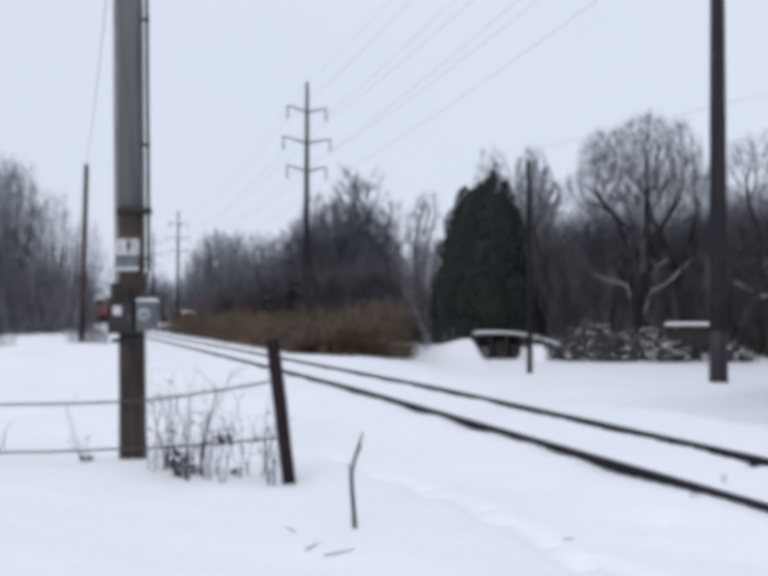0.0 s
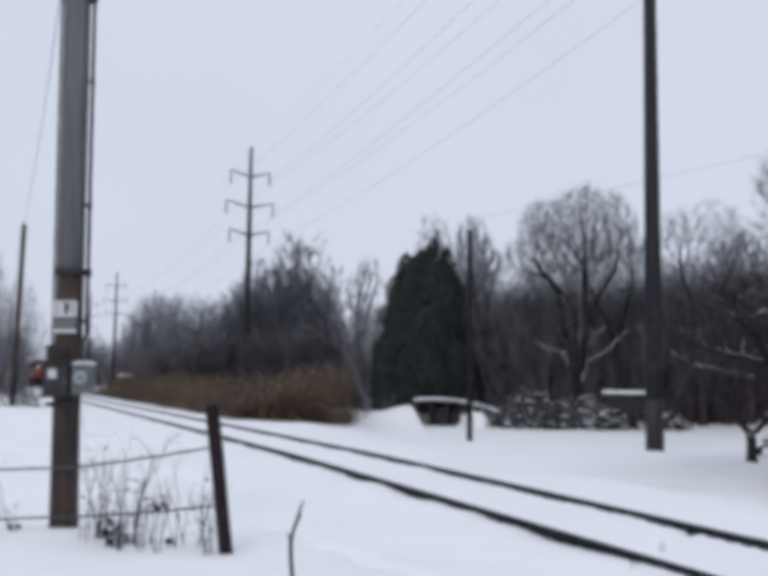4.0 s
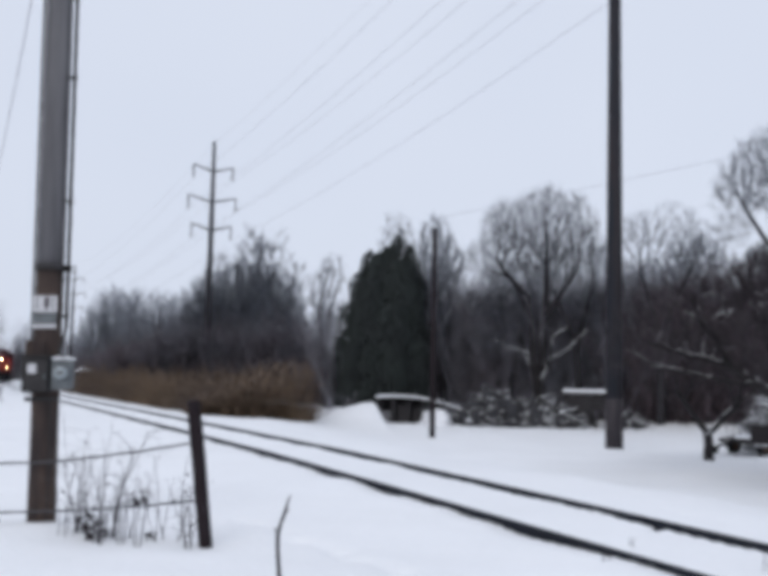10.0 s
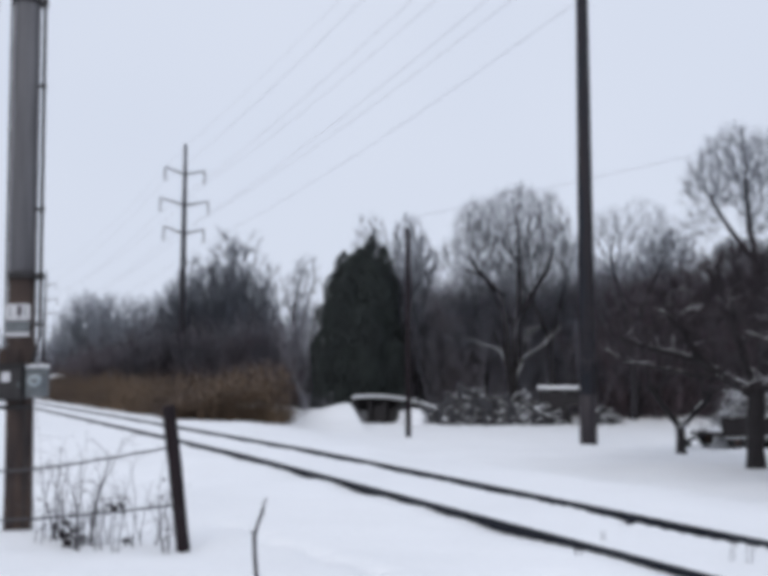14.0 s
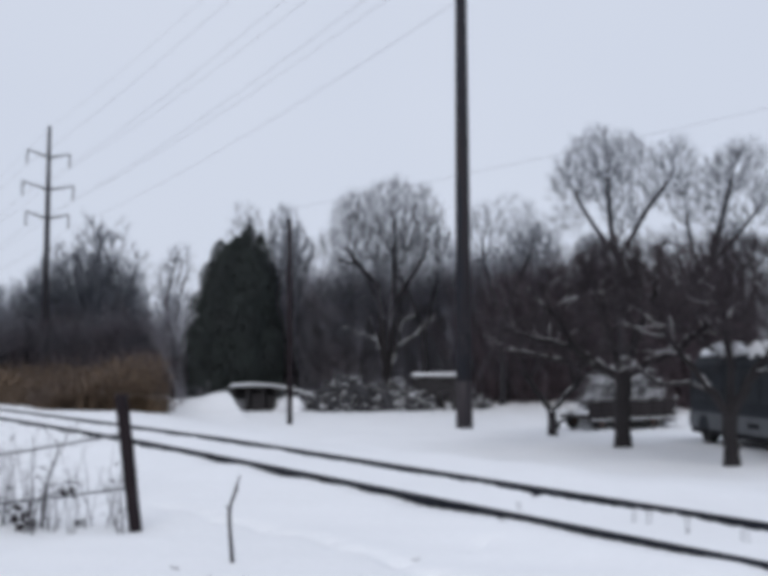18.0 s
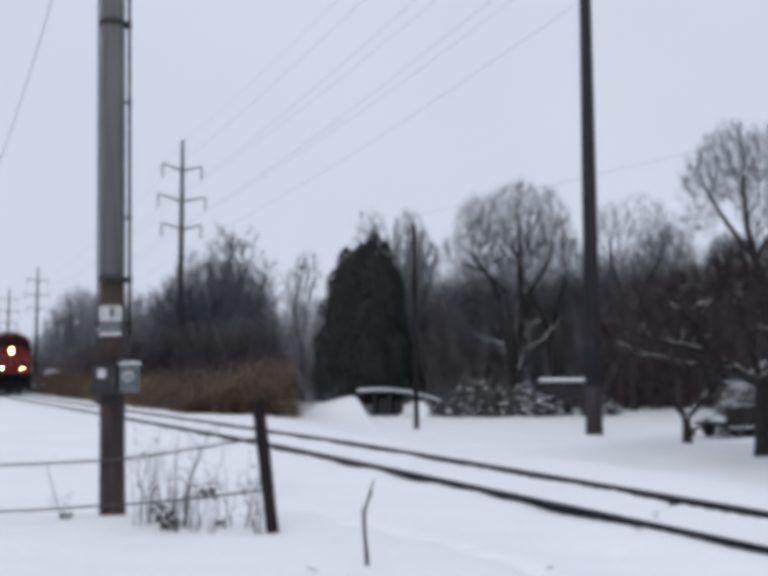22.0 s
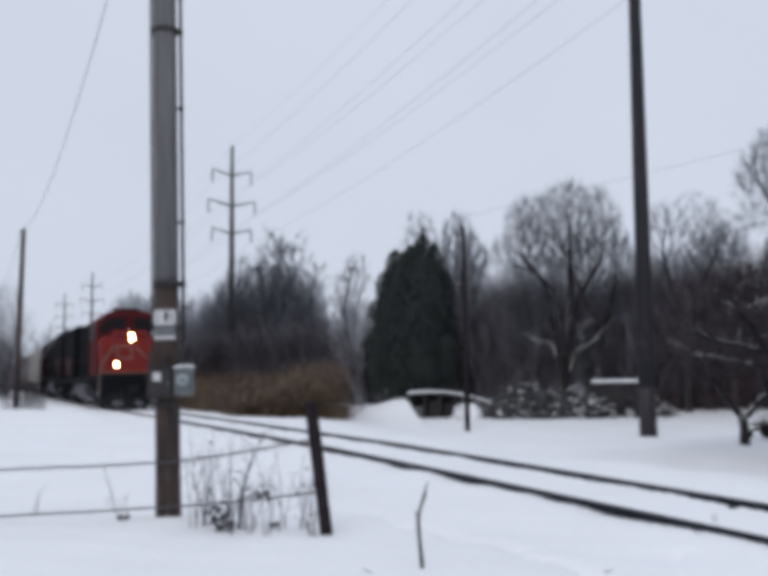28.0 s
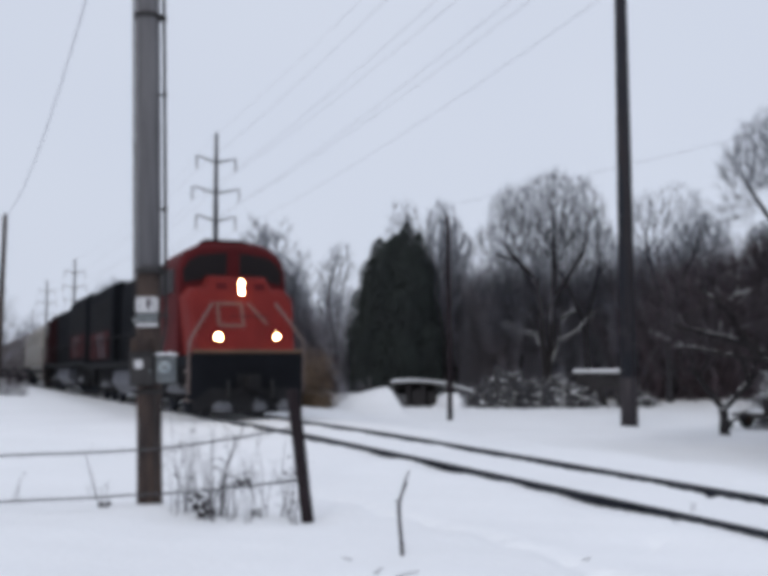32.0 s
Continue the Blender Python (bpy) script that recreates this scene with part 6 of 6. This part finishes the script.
        for s in (-1, 1):
            bm = bmesh.new()
            box(bm, s * 0.52 - 0.14, s * 0.52 + 0.14, -0.95, -0.905, 3.36, 3.54, 0.01)
            rake(bm)
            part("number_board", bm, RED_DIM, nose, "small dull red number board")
    # cab
    def cab_ring(y, w, zr, z0=1.62):
        return [Vector((-w, y, z0)), Vector((w, y, z0)), *[Vector((w * math.cos(a) ** 0.62 if a < 1.57 else 0.0, y, 3.75 + (zr - 3.75) * math.sin(a) ** 0.9)) for a in (0.0, 0.22, 0.45, 0.68, 0.9, 1.12, 1.34)], *[Vector((-w * math.cos(a) ** 0.62, y, 3.75 + (zr - 3.75) * math.sin(a) ** 0.9)) for a in (1.34, 1.12, 0.9, 0.68, 0.45, 0.22, 0.0)]]
    bm = bmesh.new()
    loft(bm, [cab_ring(-2.15, 1.5, 4.60), cab_ring(-2.3, 1.54, 4.78), cab_ring(-4.7, 1.54, 4.80)])
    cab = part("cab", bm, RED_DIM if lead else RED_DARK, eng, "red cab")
    for s in (-1, 1):
        bm = bmesh.new()
        pts = [(s * 0.18, 3.84), (s * 1.38, 3.58), (s * 1.40, 3.95), (s * 1.22, 4.2), (s * 0.95, 4.36), (s * 0.18, 4.46)]
        loft(bm, [[Vector((x, -2.135, z)) for x, z in pts], [Vector((x, -2.17, z)) for x, z in pts]])
        part("windshield", bm, WINDOW, cab, "dark windscreen pane")
        for y0, y1 in ((-3.35, -2.55), (-4.45, -3.5)):
            bm = bmesh.new()
            box(bm, s * 1.55 - 0.012, s * 1.55 + 0.012, y0, y1, 3.35, 4.0, 0.01)
            part("side_window", bm, WINDOW, cab)
        bm = bmesh.new()
        box(bm, s * 1.52, s * 1.56, -4.68, -4.5, 1.7, 3.9, 0.01)
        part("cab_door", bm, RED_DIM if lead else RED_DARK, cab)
    bm = bmesh.new()
    box(bm, -0.62, 0.62, -3.6, -2.9, 4.79, 4.92, 0.04)
    part("roof_box", bm, BLACK, cab)
    # long hood
    def hood_ring(y, w, zt):
        return [Vector((-w, y, 1.6)), Vector((w, y, 1.6)), Vector((w, y, zt - 0.25)), Vector((w - 0.2, y, zt)), Vector((-w + 0.2, y, zt)), Vector((-w, y, zt - 0.25))]
    bm = bmesh.new()
    loft(bm, [hood_ring(-4.7, 1.06, 4.68), hood_ring(-14.4, 1.06, 4.68)])
    hood = part("hood", bm, BLACK, eng, "black engine hood")
    bm = bmesh.new()
    loft(bm, [hood_ring(-14.4, 1.36, 4.74), hood_ring(-20.9, 1.36, 4.74), hood_ring(-21.1, 1.2, 4.5)])
    rad = part("radiator_section", bm, BLACK, eng, "black radiator section")
    bm = bmesh.new()
    box(bm, -1.1, 1.1, -21.16, -21.1, 1.65, 4.1, 0.02)
    part("rear_panel", bm, RED_DARK, eng, "dull red rear end panel")
    for s in (-1, 1):
        for k in range(8):
            y = -5.1 - k * 1.14
            bm = bmesh.new()
            box(bm, s * 1.06 - 0.02, s * 1.06 + 0.02, y - 1.06, y, 1.85, 3.7, 0.012)
            part("hood_door", bm, BLACK, hood)
        for k in range(5):
            bm = bmesh.new()
            y = -14.8 - k * 1.2
            for q in range(7):
                box(bm, s * 1.37 - 0.02, s * 1.37 + 0.025, y - 1.05, y, 2.9 + q * 0.19, 3.0 + q * 0.19)
            part("grille", bm, GRIME, rad)
        # red emblem block and pale stripe along the side
        bm = bmesh.new()
        box(bm, s * 1.385, s * 1.40, -20.6, -15.2, 1.75, 2.85, 0.003)
        part("side_emblem", bm, RED_DULL, rad, "red painted block")
        # pale painted bands that slant across the block
        for y0 in (-16.4, -17.6):
            bm = bmesh.new()
            loft(bm, [[Vector((s * 1.402, y + w, z)), Vector((s * 1.402, y - w, z)), Vector((s * 1.408, y - w, z)), Vector((s * 1.408, y + w, z))] for y, z, w in ((y0, 1.8, 0.14), (y0 - 0.7, 2.8, 0.14))])
            part("side_band", bm, TANK, rad, "pale painted band")
        bm = bmesh.new()
        box(bm, s * 1.505, s * 1.515, -L + 0.2, -5.0, 1.38, 1.52, 0.003)
        part("sill_stripe", bm, GRIME, eng, "dark stripe along the sill")
    for y in (-6.8, -9.5, -12.6, -16.0, -18.4):
        bm = bmesh.new()
        top = 4.68 if y > -14 else 4.74
        tube(bm, (0, y, top - 0.02), (0, y, top + 0.14), 0.55, 0.5, 18)
        part("roof_fan", bm, GRIME, eng)
    # fuel tank, trucks, wheels
    bm = bmesh.new()
    loft(bm, [[Vector((x, y, z)) for x, z in ((-1.3, 1.25), (1.3, 1.25), (1.4, 0.8), (1.05, 0.38), (-1.05, 0.38), (-1.4, 0.8))] for y in (-14.2, -8.4)])
    part("fuel_tank", bm, TANK, eng, "frosted grey fuel tank")
    # dark filler box, added to close the open gaps between the running gear
    bm = bmesh.new()
    box(bm, -0.95, 0.95, -L + 0.9, -1.2, 0.42, 1.36, 0.03)
    part("underframe", bm, GRIME, eng)
    sets = []
    for yc in (-4.1, -17.7):
        truck(eng, yc, [-2.05, 0.0, 2.05])
        for a in (-2.05, 0, 2.05):
            sets.append(wheelset(eng, yc + a))
        for s in (-1, 1):
            bm = bmesh.new()
            dome(bm, s * 1.12, yc, 0.62, 0.08, 1.3, 0.25, int(99 + yc), 0.5, 2)
            part("packed_snow", bm, DIRTY_SNOW, eng, "snow caked on the truck", smooth=True)
    # handrails
    for s in (-1, 1):
        bm = bmesh.new()
        pipe(bm, [(s * 1.44, -4.9, 2.5), (s * 1.44, -21.2, 2.5)], 0.022, 6)
        for k in range(12):
            y = -4.9 - k * 1.48
            pipe(bm, [(s * 1.44, y, 1.6), (s * 1.44, y, 2.5)], 0.02, 6)
        part("side_handrail", bm, GRIME, eng)
        bm = bmesh.new()
        pipe(bm, [(s * 0.85, -1.0, 2.98), (s * 1.15, -0.85, 2.55), (s * 1.52, -0.66, 1.98), (s * 1.54, -0.7, 1.7), (s * 1.54, -0.72, 0.6)], 0.03, 8)
        part("front_handrail", bm, HANDRAIL, eng, "pale front handrail")
    bm = bmesh.new()
    pipe(bm, [(-0.5, -0.6, 2.6), (0.5, -0.6, 2.6)], 0.012, 6)
    part("chain", bm, GRIME, eng)
    return eng, sets


def build_hopper(material, label, detail=True):
    """A covered hopper wagon, front coupler at y = 0."""
    car = thing("hopper_wagon", pose(0, 0, 0), label, "goods wagon", "wagons of the train", paces=False)
    L = 17.8
    def ring(y, w, z0, zt):
        return [Vector((-w * 0.75, y, z0)), Vector((w * 0.75, y, z0)), Vector((w, y, z0 + 0.6)), Vector((w * 1.03, y, 2.6)), Vector((w, y, zt - 0.45)), Vector((w * 0.72, y, zt)), Vector((-w * 0.72, y, zt)), Vector((-w, y, zt - 0.45)), Vector((-w * 1.03, y, 2.6)), Vector((-w, y, z0 + 0.6))]
    bm = bmesh.new()
    loft(bm, [ring(-1.4, 1.44, 2.3, 4.2), ring(-1.9, 1.5, 1.8, 4.4), ring(-4.0, 1.5, 1.15, 4.42), ring(-L + 4.0, 1.5, 1.15, 4.42), ring(-L + 1.9, 1.5, 1.8, 4.4), ring(-L + 1.4, 1.44, 2.3, 4.2)])
    body = part("body", bm, material, car)
    bm = bmesh.new()
    box(bm, -1.35, 1.35, -L + 0.6, -0.6, 1.05, 1.25, 0.02)
    part("underframe", bm, GRIME, car)
    for yc in (-4.9, -8.9, -12.9):
        bm = bmesh.new()
        loft(bm, [[Vector((-1.1, yc - 1.4, 1.2)), Vector((1.1, yc - 1.4, 1.2)), Vector((1.1, yc + 1.4, 1.2)), Vector((-1.1, yc + 1.4, 1.2))], [Vector((-0.5, yc - 0.4, 0.4)), Vector((0.5, yc - 0.4, 0.4)), Vector((0.5, yc + 0.4, 0.4)), Vector((-0.5, yc + 0.4, 0.4))]])
        part("discharge_chute", bm, material, car)
    for k in range(9 if detail else 5):
        y = -2.2 - k * (L - 4.4) / (8 if detail else 4)
        for s in (-1, 1):
            bm = bmesh.new()
            box(bm, s * 1.5 - 0.05, s * 1.5 + 0.07, y - 0.06, y + 0.06, 1.5, 4.0, 0.01)
            part("side_rib", bm, material, body)
    bm = bmesh.new()
    box(bm, -0.35, 0.35, -L + 2.2, -2.2, 4.42, 4.56, 0.03)
    part("roof_hatch", bm, GREY_WAGON, body, "long roof hatch")
    for y in (-0.75, -L + 0.75):
        bm = bmesh.new()
        for s in (-1, 1):
            pipe(bm, [(s * 1.35, y, 1.2), (s * 1.35, y, 4.2)], 0.03, 6)
            pipe(bm, [(s * 0.9, y, 1.2), (s * 0.9, y, 4.2)], 0.03, 6)
            for q in range(8):
                pipe(bm, [(s * 0.9, y, 1.5 + q * 0.36), (s * 1.35, y, 1.5 + q * 0.36)], 0.02, 6)
        part("ladder", bm, GRIME, car)
        bm = bmesh.new()
        s = 1 if y > -1 else -1
        box(bm, -0.14, 0.14, min(y, y + s * 0.85), max(y, y + s * 0.85), 0.78, 1.04, 0.03)
        part("coupler", bm, GRIME, car)
    sets = []
    for yc in (-2.3, -L + 2.3):
        truck(car, yc, [-0.89, 0.89])
        for a in (-0.89, 0.89):
            sets.append(wheelset(car, yc + a, 0.46))
    return car, sets


TRAIN = []
front, fsets = build_engine(True)
TRAIN.append((front, fsets, 0.0, 180))
second, ssets = build_engine(False)
TRAIN.append((second, ssets, 21.9 + 21.6, 0))
CARS = [(CREAM, "cream covered hopper wagon"), (GREY_WAGON, "grey covered hopper wagon")]
built = [build_hopper(*c) for c in CARS]
at = 43.8
for k in range(10):
    car, sets = built[0 if k in (0, 5) else 1]
    if k > 1:
        car = copy_thing(car, pose(0, 0, 0))
        sets = [c for c in car.children if c.name.startswith("wheelset")]
    TRAIN.append((car, sets, at, 180))
    at += 17.9

SPEED_Y, FRONT_END = 5.15, 24.05


def motions():
    """The train rolls towards the camera at an even pace; its wheels turn with it."""
    stops = [0, 0.1, 0.2, *range(1, 32), 31.8, 31.9, 32.0]
    turns = [k * 0.1 for k in range(321)]
    for car, sets, behind, heading in TRAIN:
        rows = []
        for t in stops:
            y = FRONT_END + SPEED_Y * (32 - t) + behind / SCL
            p = on_track(y)
            rows.append((t, Matrix.Translation(p) @ pose(0, 0, 0, 0, 0, heading + YAW_TRACK)))
        walk(car, rows)
        for w in sets:
            r = w.location.z
            rate = math.degrees(SPEED_Y * SCL / r)
            x, y, z = w.location
            walk(w, [(t, pose(x, y, z, (-rate if heading else rate) * t, 0, 0)) for t in turns])


motions()
